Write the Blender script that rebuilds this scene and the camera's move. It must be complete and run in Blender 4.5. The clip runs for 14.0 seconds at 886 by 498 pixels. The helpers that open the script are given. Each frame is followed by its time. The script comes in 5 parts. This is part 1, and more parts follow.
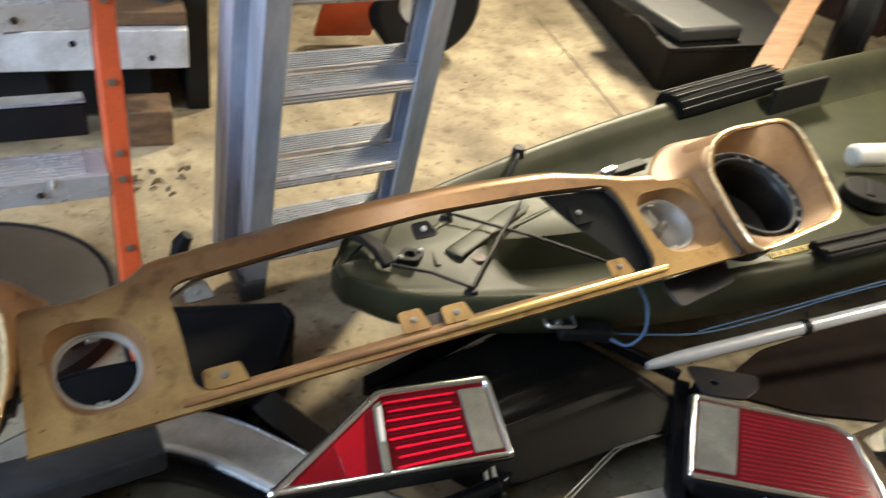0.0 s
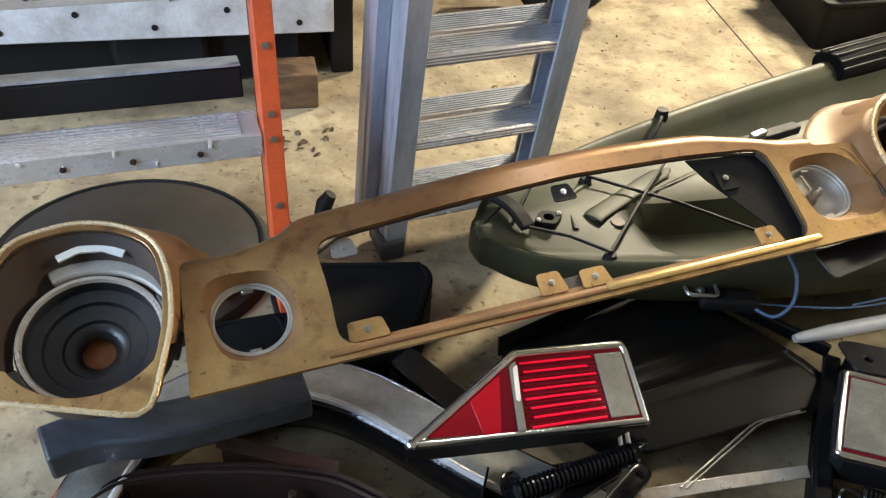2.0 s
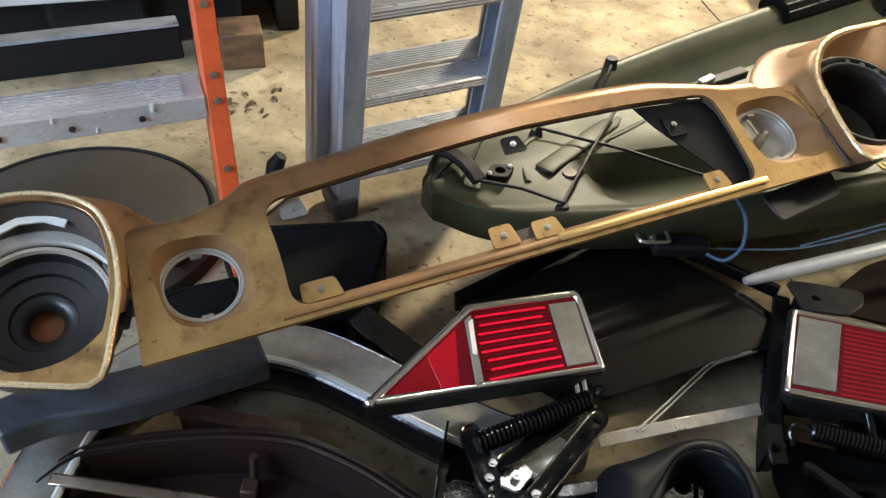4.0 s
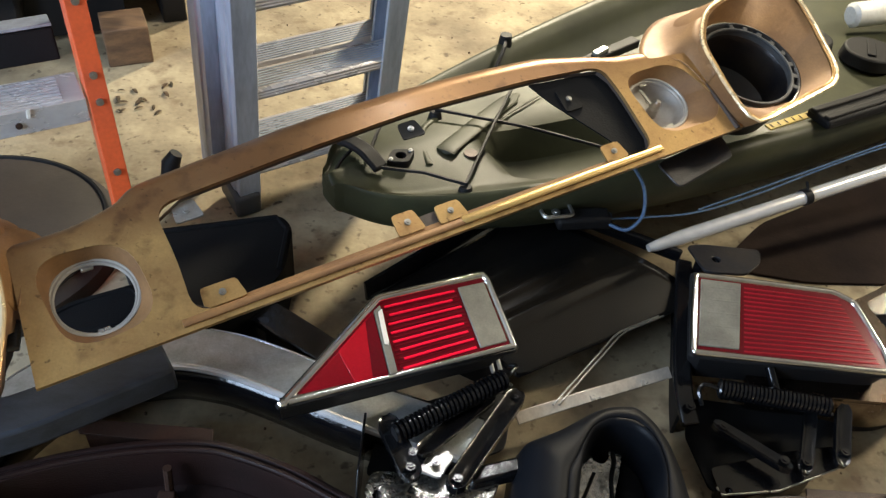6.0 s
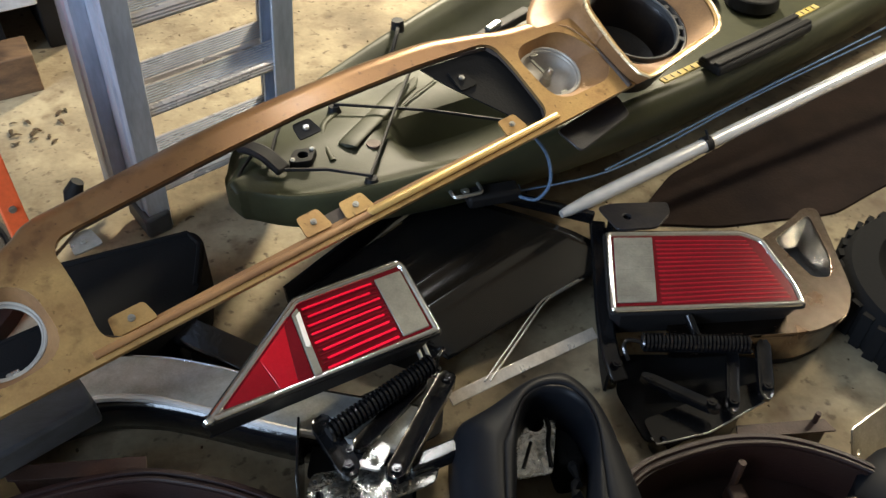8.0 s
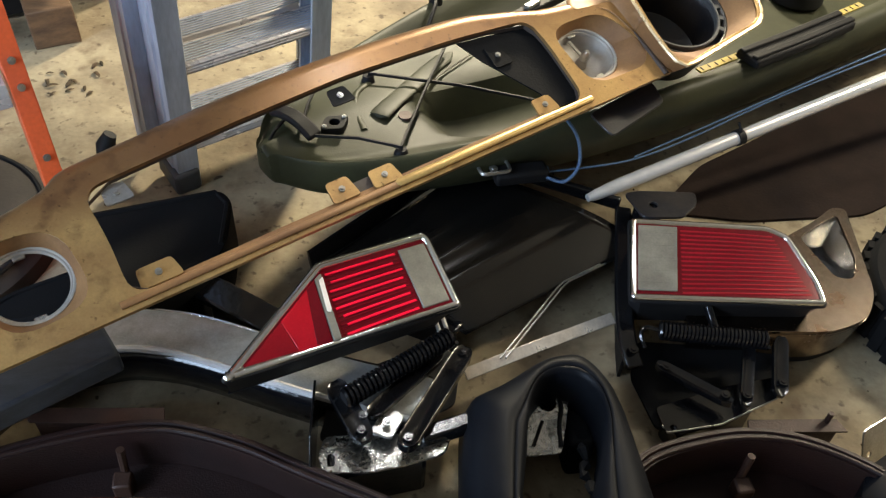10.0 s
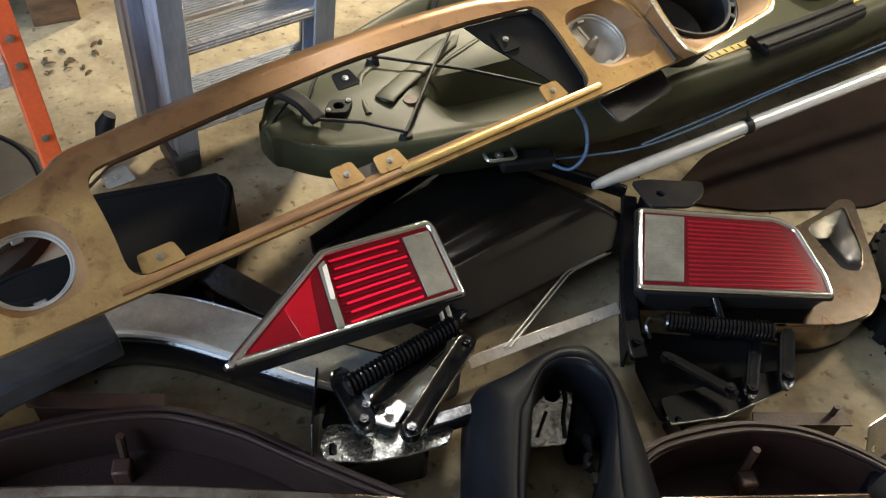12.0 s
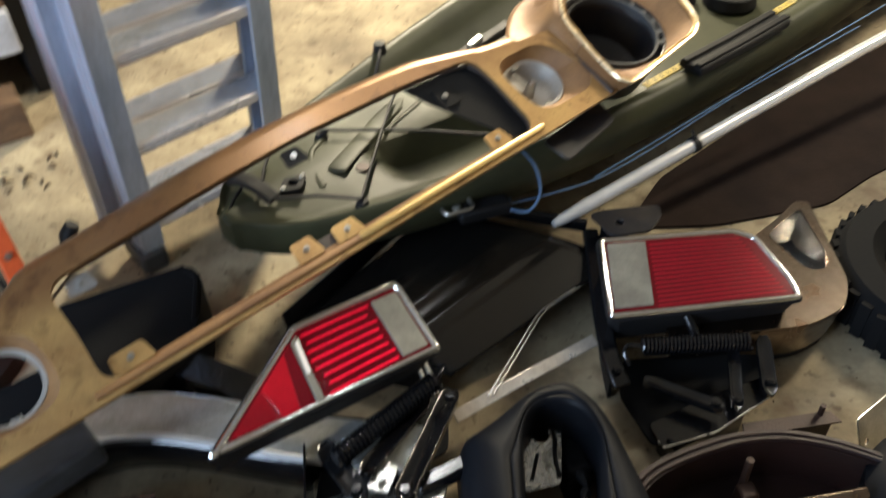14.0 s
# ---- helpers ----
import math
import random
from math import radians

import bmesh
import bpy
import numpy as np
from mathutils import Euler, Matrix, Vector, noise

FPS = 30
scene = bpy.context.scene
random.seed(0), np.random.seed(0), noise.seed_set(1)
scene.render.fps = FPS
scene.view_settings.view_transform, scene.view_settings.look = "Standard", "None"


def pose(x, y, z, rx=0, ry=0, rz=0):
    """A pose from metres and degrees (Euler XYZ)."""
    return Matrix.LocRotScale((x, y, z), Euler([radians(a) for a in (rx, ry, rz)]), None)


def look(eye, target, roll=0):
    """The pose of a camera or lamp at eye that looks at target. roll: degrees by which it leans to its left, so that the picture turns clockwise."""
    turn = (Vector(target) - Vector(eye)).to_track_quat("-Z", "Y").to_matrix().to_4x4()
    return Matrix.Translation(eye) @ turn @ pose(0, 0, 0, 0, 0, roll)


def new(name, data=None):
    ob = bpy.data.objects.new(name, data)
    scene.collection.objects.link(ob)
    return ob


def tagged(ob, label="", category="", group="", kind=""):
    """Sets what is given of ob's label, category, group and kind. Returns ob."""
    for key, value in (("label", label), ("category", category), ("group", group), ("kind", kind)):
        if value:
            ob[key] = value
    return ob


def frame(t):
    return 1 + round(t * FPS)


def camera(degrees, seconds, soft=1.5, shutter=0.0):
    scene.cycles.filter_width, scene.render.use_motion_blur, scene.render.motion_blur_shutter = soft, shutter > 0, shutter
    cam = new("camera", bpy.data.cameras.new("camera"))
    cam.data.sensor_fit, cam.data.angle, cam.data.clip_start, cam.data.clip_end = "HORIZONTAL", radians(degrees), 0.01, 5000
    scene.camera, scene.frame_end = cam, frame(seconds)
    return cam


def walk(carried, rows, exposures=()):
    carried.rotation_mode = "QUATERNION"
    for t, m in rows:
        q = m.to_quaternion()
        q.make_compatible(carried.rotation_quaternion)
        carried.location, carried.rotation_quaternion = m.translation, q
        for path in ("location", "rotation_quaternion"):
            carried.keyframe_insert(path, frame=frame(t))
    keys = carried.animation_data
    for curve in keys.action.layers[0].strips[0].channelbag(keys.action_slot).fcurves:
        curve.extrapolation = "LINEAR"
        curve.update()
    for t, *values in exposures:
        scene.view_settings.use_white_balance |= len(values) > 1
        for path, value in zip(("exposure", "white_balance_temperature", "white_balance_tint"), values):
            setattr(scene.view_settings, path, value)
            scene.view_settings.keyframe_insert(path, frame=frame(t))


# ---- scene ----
cam = camera(55.9, 14.0, soft=1.3, shutter=0.5)
PATH = [
    (0, (0.0, 0.0, 1.28), (0.164, 1.618, 0.116), 9.9),
    (0.5, (-0.015, -0.012, 1.281), (-0.049, 1.549, 0.03), 7.5),
    (1, (-0.013, -0.007, 1.28), (-0.103, 1.535, 0.008), 6.5),
    (1.5, (-0.014, -0.002, 1.28), (-0.133, 1.529, -0.001), 5.4),
    (2, (-0.013, -0.009, 1.279), (-0.148, 1.536, 0.016), 4.7),
    (2.2, (-0.015, -0.009, 1.279), (-0.145, 1.538, 0.019), 4.8),
    (4.3, (0.004, -0.005, 1.273), (0.007, 1.471, -0.076), 5.5),
    (4.5, (0.003, -0.007, 1.283), (0.048, 1.463, -0.072), 6.4),
    (5, (0.025, 0.002, 1.287), (0.1, 1.53, -0.002), 3.2),
    (5.5, (0.016, 0.017, 1.275), (0.157, 1.497, -0.062), 7.1),
    (6, (0.025, 0.015, 1.276), (0.189, 1.476, -0.08), 5.7),
    (6.5, (0.031, 0.013, 1.277), (0.218, 1.459, -0.092), 6.0),
    (7, (0.041, 0.008, 1.283), (0.224, 1.459, -0.081), 4.7),
    (7.5, (0.059, 0.015, 1.283), (0.289, 1.456, -0.084), 2.7),
    (8, (0.079, 0.012, 1.286), (0.374, 1.432, -0.092), 1.6),
    (8.5, (0.08, 0.013, 1.279), (0.397, 1.396, -0.129), 2.2),
    (9, (0.078, 0.006, 1.282), (0.359, 1.388, -0.136), 2.4),
    (11.3, (0.06, 0.004, 1.29), (0.296, 1.39, -0.133), 5.2),
    (11.5, (0.066, 0.016, 1.278), (0.309, 1.395, -0.15), 4.9),
    (12, (0.057, 0.026, 1.28), (0.309, 1.383, -0.167), 5.3),
    (12.5, (0.062, 0.019, 1.28), (0.283, 1.387, -0.162), 4.7),
    (13, (0.062, 0.01, 1.286), (0.265, 1.386, -0.151), 2.6),
    (13.5, (0.074, 0.008, 1.288), (0.324, 1.392, -0.134), 0.3),
    (13.9, (0.085, 0.007, 1.290), (0.358, 1.419, -0.092), -1.2),
    (14, (0.093, 0.006, 1.292), (0.386, 1.442, -0.047), -2.4),
]
walk(cam, [(t, look(eye, target, roll)) for t, eye, target, roll in PATH], exposures=[(0, 0.2, 6000, 10), (14, 0.2, 6000, 10)])


# ---- world, lamps ----
world = bpy.data.worlds.new("world")
scene.world = world
world.use_nodes = True
world.node_tree.nodes["Background"].inputs[0].default_value = (0.5, 0.6, 0.8, 1)
world.node_tree.nodes["Background"].inputs[1].default_value = 0.035


def area_lamp(name, eye, target, sx, sy, watts, colour, spread=180):
    d = bpy.data.lights.new(name, "AREA")
    d.shape, d.size, d.size_y, d.energy, d.color, d.spread = "RECTANGLE", sx, sy, watts, colour, radians(spread)
    ob = new(name, d)
    ob.matrix_world = look(eye, target)
    return ob


area_lamp("shaded_work_light", (1.3, 4.5, 2.2), (0.45, 1.4, 0.0), 0.35, 0.5, 66, (1.0, 0.84, 0.57), 95)
area_lamp("ceiling_tube_light", (2.9, 1.9, 2.45), (0.8, 1.5, 0.2), 0.25, 0.9, 90, (1.0, 0.85, 0.60))
area_lamp("garage_door_daylight", (-2.7, -0.5, 1.5), (-0.7, 1.4, 0.3), 1.8, 2.0, 185, (0.66, 0.81, 1.0))
area_lamp("ceiling_light_panel", (0.35, 2.3, 2.52), (0.3, 2.0, 0), 0.5, 0.14, 14, (1.0, 0.95, 0.86))


# ---- materials ----
def mat(name, base, rough=0.5, metal=0.0, second=None, scale=6.0, amount=0.5, bump=0.1, fine=120.0, coat=0.0, rvar=0.15, spec=0.5,
        stretch=(1, 1, 1), per_object=0.0, space="Object"):
    m = bpy.data.materials.new(name)
    m.use_nodes = True
    nt = m.node_tree
    n, l = nt.nodes, nt.links
    b = n["Principled BSDF"]
    b.inputs["Metallic"].default_value = metal
    b.inputs["Coat Weight"].default_value = coat
    b.inputs["Coat Roughness"].default_value = 0.12
    b.inputs["Specular IOR Level"].default_value = spec
    tc = n.new("ShaderNodeTexCoord")
    mp = n.new("ShaderNodeMapping")
    mp.inputs["Scale"].default_value = stretch
    l.new(tc.outputs[space], mp.inputs[0])
    big = n.new("ShaderNodeTexNoise")
    big.inputs["Scale"].default_value, big.inputs["Detail"].default_value = scale, 6
    big.inputs["Roughness"].default_value = 0.62
    small = n.new("ShaderNodeTexNoise")
    small.inputs["Scale"].default_value, small.inputs["Detail"].default_value = fine, 3
    l.new(mp.outputs[0], big.inputs["Vector"])
    l.new(mp.outputs[0], small.inputs["Vector"])
    ramp = n.new("ShaderNodeValToRGB")
    ramp.color_ramp.elements[0].position, ramp.color_ramp.elements[1].position = 0.36, 0.68
    l.new(big.outputs["Fac"], ramp.inputs[0])
    mix = n.new("ShaderNodeMix")
    mix.data_type = "RGBA"
    mix.inputs["A"].default_value = (*base, 1)
    mix.inputs["B"].default_value = (*(second or [c * 0.6 for c in base]), 1)
    fac = n.new("ShaderNodeMath")
    fac.operation = "MULTIPLY"
    fac.inputs[1].default_value = amount
    l.new(ramp.outputs[0], fac.inputs[0])
    l.new(fac.outputs[0], mix.inputs["Factor"])
    hsv = n.new("ShaderNodeHueSaturation")
    val = n.new("ShaderNodeMapRange")
    val.inputs["To Min"].default_value, val.inputs["To Max"].default_value = 0.82, 1.18
    l.new(small.outputs["Fac"], val.inputs[0])
    l.new(mix.outputs["Result"], hsv.inputs["Color"])
    l.new(val.outputs[0], hsv.inputs["Value"])
    l.new(hsv.outputs[0], b.inputs["Base Color"])
    rr = n.new("ShaderNodeMapRange")
    rr.inputs["To Min"].default_value, rr.inputs["To Max"].default_value = max(0.03, rough - rvar), min(1, rough + rvar)
    l.new(big.outputs["Fac"], rr.inputs[0])
    l.new(rr.outputs[0], b.inputs["Roughness"])
    if bump:
        bp = n.new("ShaderNodeBump")
        bp.inputs["Strength"].default_value, bp.inputs["Distance"].default_value = bump, 0.002
        l.new(small.outputs["Fac"], bp.inputs["Height"])
        l.new(bp.outputs[0], b.inputs["Normal"])
    return m


CONCRETE = mat("concrete", (0.44, 0.365, 0.23), 0.78, 0, (0.13, 0.095, 0.058), 4.0, 0.85, 0.6, 70)


def speckle(m, scale, low, high, colour, amount):
    """Small dark pits and dirt spots over a surface."""
    n, l = m.node_tree.nodes, m.node_tree.links
    b = n["Principled BSDF"]
    old = b.inputs["Base Color"].links[0].from_socket
    tc = n.new("ShaderNodeTexCoord")
    nz = n.new("ShaderNodeTexNoise")
    nz.inputs["Scale"].default_value, nz.inputs["Detail"].default_value = scale, 4
    l.new(tc.outputs["Object"], nz.inputs["Vector"])
    rg = n.new("ShaderNodeMapRange")
    rg.inputs["From Min"].default_value, rg.inputs["From Max"].default_value = low, high
    rg.inputs["To Max"].default_value = amount
    l.new(nz.outputs["Fac"], rg.inputs[0])
    mx = n.new("ShaderNodeMix")
    mx.data_type = "RGBA"
    mx.inputs["B"].default_value = (*colour, 1)
    l.new(rg.outputs[0], mx.inputs["Factor"])
    l.new(old, mx.inputs["A"])
    l.new(mx.outputs["Result"], b.inputs["Base Color"])


speckle(CONCRETE, 38, 0.60, 0.70, (0.07, 0.045, 0.025), 0.75)
speckle(CONCRETE, 13, 0.56, 0.72, (0.14, 0.095, 0.05), 0.7)
speckle(CONCRETE, 2.4, 0.50, 0.68, (0.10, 0.072, 0.048), 0.6)
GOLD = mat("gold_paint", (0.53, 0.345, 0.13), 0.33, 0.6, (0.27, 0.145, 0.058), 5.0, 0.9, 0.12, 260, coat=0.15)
# darker gold for the dusty surrounds, the cups and the rail's unlit half
BROWN_GOLD = mat("dusty_shaded_gold", (0.27, 0.145, 0.054), 0.55, 0.2, (0.14, 0.066, 0.026), 7.0, 0.9, 0.15, 220)


def dusty_upper(m, axis, start, end, brown):
    """Brown dust that has settled along one edge of a painted panel, with a ragged border."""
    n, l = m.node_tree.nodes, m.node_tree.links
    b = n["Principled BSDF"]
    old = b.inputs["Base Color"].links[0].from_socket
    geo = n.new("ShaderNodeNewGeometry")
    dot = n.new("ShaderNodeVectorMath")
    dot.operation = "DOT_PRODUCT"
    dot.inputs[1].default_value = axis
    l.new(geo.outputs["Position"], dot.inputs[0])
    nz = n.new("ShaderNodeTexNoise")
    nz.inputs["Scale"].default_value, nz.inputs["Detail"].default_value = 9, 5
    l.new(geo.outputs["Position"], nz.inputs["Vector"])
    add = n.new("ShaderNodeMath")
    add.operation = "MULTIPLY_ADD"
    add.inputs[1].default_value = 0.12
    l.new(nz.outputs["Fac"], add.inputs[0])
    l.new(dot.outputs["Value"], add.inputs[2])
    rg = n.new("ShaderNodeMapRange")
    rg.inputs["From Min"].default_value, rg.inputs["From Max"].default_value = start + 0.06, end + 0.06
    rg.inputs["To Max"].default_value = 0.85
    l.new(add.outputs[0], rg.inputs[0])
    mx = n.new("ShaderNodeMix")
    mx.data_type = "RGBA"
    mx.inputs["B"].default_value = (*brown, 1)
    l.new(rg.outputs[0], mx.inputs["Factor"])
    l.new(old, mx.inputs["A"])
    l.new(mx.outputs["Result"], b.inputs["Base Color"])


# the panel's own upward direction; its lower edge lies at 0.905 along it
dusty_upper(GOLD, (-0.462, 0.831, 0.309), 0.905 + 0.12, 0.905 + 0.21, (0.20, 0.10, 0.042))
speckle(GOLD, 6, 0.54, 0.74, (0.34, 0.19, 0.075), 0.5)
speckle(GOLD, 24, 0.56, 0.72, (0.09, 0.04, 0.018), 0.6)
speckle(GOLD, 95, 0.64, 0.72, (0.05, 0.025, 0.012), 0.6)
PRIMER = mat("dark_primer", (0.035, 0.027, 0.022), 0.7, 0, (0.09, 0.05, 0.03), 9, 0.5, 0.2, 150)
CHROME = mat("chrome_trim", (0.86, 0.86, 0.86), 0.13, 1.0, (0.62, 0.60, 0.56), 14, 0.7, 0.06, 200, rvar=0.08)
BUMPER = mat("dulled_chrome", (0.62, 0.63, 0.60), 0.36, 0.8, (0.36, 0.35, 0.29), 16, 0.9, 0.25, 240, rvar=0.16)
RIM_GOLD = mat("highlight_gold", (0.80, 0.66, 0.42), 0.28, 0.6, (0.62, 0.46, 0.24), 20, 0.7, 0.1, 200)
BARE_RUST = mat("orange_rust", (0.36, 0.13, 0.035), 0.75, 0.1, (0.14, 0.05, 0.02), 30, 0.9, 0.4, 200)
# brown metal; the dark that the bumper end reflects is put into its colour
BROWN_CHROME = mat("dark_brown_chrome", (0.34, 0.29, 0.24), 0.24, 1.0, (0.11, 0.065, 0.04), 14, 0.9, 0.05, 180)
ALU = mat("worn_aluminium", (0.56, 0.62, 0.72), 0.36, 0.5, (0.30, 0.33, 0.40), 14, 0.9, 0.2, 180, stretch=(1, 1, 0.15))
ALU_STEP = mat("ribbed_aluminium", (0.70, 0.69, 0.70), 0.28, 0.5, (0.50, 0.44, 0.40), 10, 0.8, 0.2, 160, stretch=(0.3, 1, 1))
ORANGE = mat("orange_fibreglass", (0.72, 0.115, 0.03), 0.42, 0, (0.50, 0.08, 0.03), 8, 0.7, 0.12, 140)
OLIVE = mat("olive_plastic", (0.050, 0.052, 0.025), 0.52, 0, (0.026, 0.028, 0.015), 5, 0.85, 0.15, 320, spec=0.28)
BLACK = mat("black_paint", (0.004, 0.004, 0.005), 0.15, 0, (0.008, 0.008, 0.008), 30, 0.6, 0.25, 90, rvar=0.08)
BLACK_METAL = mat("black_gloss_sheet", (0.006, 0.006, 0.006), 0.15, 0, (0.014, 0.011, 0.008), 6, 0.7, 0.05, 60, spec=0.5, rvar=0.09)
MATT_BLACK = mat("black_rubber", (0.007, 0.007, 0.008), 0.6, 0, (0.013, 0.012, 0.011), 8, 0.6, 0.15, 200, spec=0.25)
PAD = mat("black_vinyl", (0.0045, 0.005, 0.0065), 0.50, 0, (0.010, 0.011, 0.014), 9, 0.6, 0.10, 420, spec=0.1)
VOID_BLACK = mat("dull_black_felt", (0.005, 0.005, 0.0055), 0.85, 0, (0.009, 0.009, 0.009), 8, 0.6, 0.3, 200, spec=0.12)
BROWN = mat("brown_vinyl", (0.019, 0.008, 0.007), 0.45, 0, (0.010, 0.005, 0.0045), 8, 0.8, 0.4, 320, spec=0.35)
RUST = mat("brown_rusty_steel", (0.052, 0.025, 0.016), 0.5, 0.2, (0.022, 0.012, 0.009), 14, 0.8, 0.4, 200)
GREY_RUBBER = mat("grey_blue_rubber", (0.040, 0.047, 0.060), 0.42, 0, (0.016, 0.018, 0.022), 12, 0.9, 0.25, 160, stretch=(1, 3, 3))
GREY = mat("grey_plastic", (0.055, 0.058, 0.06), 0.5, 0, (0.035, 0.036, 0.036), 9, 0.6, 0.2, 200)
STEEL = mat("zinc_steel", (0.48, 0.48, 0.46), 0.32, 0.9, (0.28, 0.26, 0.22), 20, 0.7, 0.2, 240)
LAMP_GREY = mat("dull_reflector", (0.40, 0.38, 0.34), 0.5, 0.25, (0.26, 0.23, 0.2), 10, 0.6, 0.1, 160)
WOOD = mat("pine", (0.30, 0.155, 0.060), 0.6, 0, (0.19, 0.09, 0.033), 6, 0.9, 0.2, 110, stretch=(1, 8, 8))
OLD_WOOD = mat("dirty_wood", (0.16, 0.09, 0.042), 0.75, 0, (0.07, 0.04, 0.022), 7, 0.9, 0.3, 110, stretch=(1, 6, 6))
WHITE = mat("white_plastic", (0.72, 0.71, 0.66), 0.4, 0, (0.6, 0.58, 0.52), 8, 0.5, 0.05, 150)
WHITE_ALU = mat("painted_white_beam", (0.60, 0.61, 0.63), 0.5, 0.1, (0.32, 0.30, 0.29), 9, 0.8, 0.15, 120)
BLUE = mat("blue_cord", (0.022, 0.065, 0.17), 0.6, 0, (0.16, 0.24, 0.33), 300, 0.8, 0.6, 500)
YELLOW = mat("yellow_ruler", (0.55, 0.42, 0.08), 0.5, 0, (0.4, 0.33, 0.15), 40, 0.8, 0.1, 200)
LEAF = mat("dry_leaf", (0.09, 0.05, 0.022), 0.8, 0, (0.04, 0.035, 0.015), 40, 0.8, 0.3, 200)
WALL = mat("grey_wall_paint", (0.34, 0.31, 0.26), 0.8, 0, (0.25, 0.22, 0.18), 2, 0.6, 0.2, 60)


CEIL = mat("ceiling_paint", (0.46, 0.45, 0.43), 0.8, 0, (0.36, 0.35, 0.33), 2, 0.5, 0.1, 60)


def lens_mat(name, colour, rough, trans):
    m = mat(name, colour, rough, 0, [c * 0.75 for c in colour], 20, 0.5, 0.0, 300, spec=0.22, rvar=0.03)
    m.node_tree.nodes["Principled BSDF"].inputs["Transmission Weight"].default_value = trans
    return m


LIT_RED = lens_mat("red_lens", (0.95, 0.010, 0.045), 0.06, 0.1)
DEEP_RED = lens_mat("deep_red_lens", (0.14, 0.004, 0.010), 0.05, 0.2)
POLISHED = mat("polished_tube", (0.86, 0.85, 0.83), 0.24, 0.45, (0.7, 0.68, 0.65), 30, 0.6, 0.05, 200, stretch=(0.2, 0.2, 1))
TIP_RED = lens_mat("shaded_red_lens", (0.25, 0.005, 0.012), 0.06, 0.2)
SIDE_RED = lens_mat("lit_side_red_lens", (0.46, 0.007, 0.018), 0.06, 0.2)
FADED_RED = lens_mat("faded_red_lens", (0.30, 0.010, 0.020), 0.18, 0.1)
B_RED = lens_mat("dull_red_lens", (0.12, 0.004, 0.009), 0.14, 0.1)
CLEAR = mat("clear_ribbed_lens", (0.15, 0.14, 0.115), 0.14, 0, (0.24, 0.23, 0.19), 16, 0.8, 0.15, 300, spec=0.5, rvar=0.05)
PALE = lens_mat("pale_highlight", (0.85, 0.80, 0.74), 0.10, 0.1)


# ---- mesh helpers ----
def thing(name, label, category, group="", kind="", at=(0, 0, 0)):
    ob = new(name)
    ob.location = at
    ob.empty_display_size = 0.05
    return tagged(ob, label, category, group, kind)


def part(name, bm, material, parent=None, label="", smooth=True, bevel=0.0, seg=2, angle=40):
    bmesh.ops.recalc_face_normals(bm, faces=bm.faces)
    me = bpy.data.meshes.new(name)
    bm.to_mesh(me)
    bm.free()
    me.materials.append(material)
    if smooth:
        for p in me.polygons:
            p.use_smooth = True
        me.set_sharp_from_angle(angle=radians(angle))
    ob = new(name, me)
    if parent is not None:
        ob.parent = parent
        if parent.type == "EMPTY":
            ob.matrix_parent_inverse = Matrix.Translation(parent.location).inverted()
    if label:
        ob["label"] = label
    if bevel:
        mod = ob.modifiers.new("bevel", "BEVEL")
        mod.width, mod.segments, mod.limit_method, mod.angle_limit = bevel, seg, "ANGLE", radians(35)
    return ob


def axes(o, u, v):
    u = Vector(u).normalized()
    v = Vector(v)
    v = (v - u * u.dot(v)).normalized()
    n = u.cross(v)
    return Matrix(((u.x, v.x, n.x, o[0]), (u.y, v.y, n.y, o[1]), (u.z, v.z, n.z, o[2]), (0, 0, 0, 1)))


def yawed(x, y, z, deg, rx=0, ry=0):
    return pose(x, y, z, 0, 0, deg) @ pose(0, 0, 0, rx, ry, 0)


def box(bm, m, sx, sy, sz, base=False):
    off = Matrix.Translation((0, 0, sz / 2 if base else 0))
    bmesh.ops.create_cube(bm, size=1, matrix=m @ off @ Matrix.Diagonal((sx, sy, sz, 1)))
    return bm


def slab(m, sx, sy, sz, base=False):
    return box(bmesh.new(), m, sx, sy, sz, base)


def cyl(bm, m, r, h, n=24, r2=None):
    bmesh.ops.create_cone(bm, cap_ends=True, segments=n, radius1=r, radius2=r if r2 is None else r2, depth=h, matrix=m @ Matrix.Translation((0, 0, h / 2)))
    return bm


def loft(bm, rings, closed=True, caps=(True, True)):
    vs = [[bm.verts.new(p) for p in ring] for ring in rings]
    n = len(rings[0])
    for a, b in zip(vs, vs[1:]):
        for i in range(n if closed else n - 1):
            j = (i + 1) % n
            bm.faces.new((a[i], a[j], b[j], b[i]))
    if closed and caps[0]:
        bm.faces.new(vs[0][::-1])
    if closed and caps[1]:
        bm.faces.new(vs[-1])
    return bm


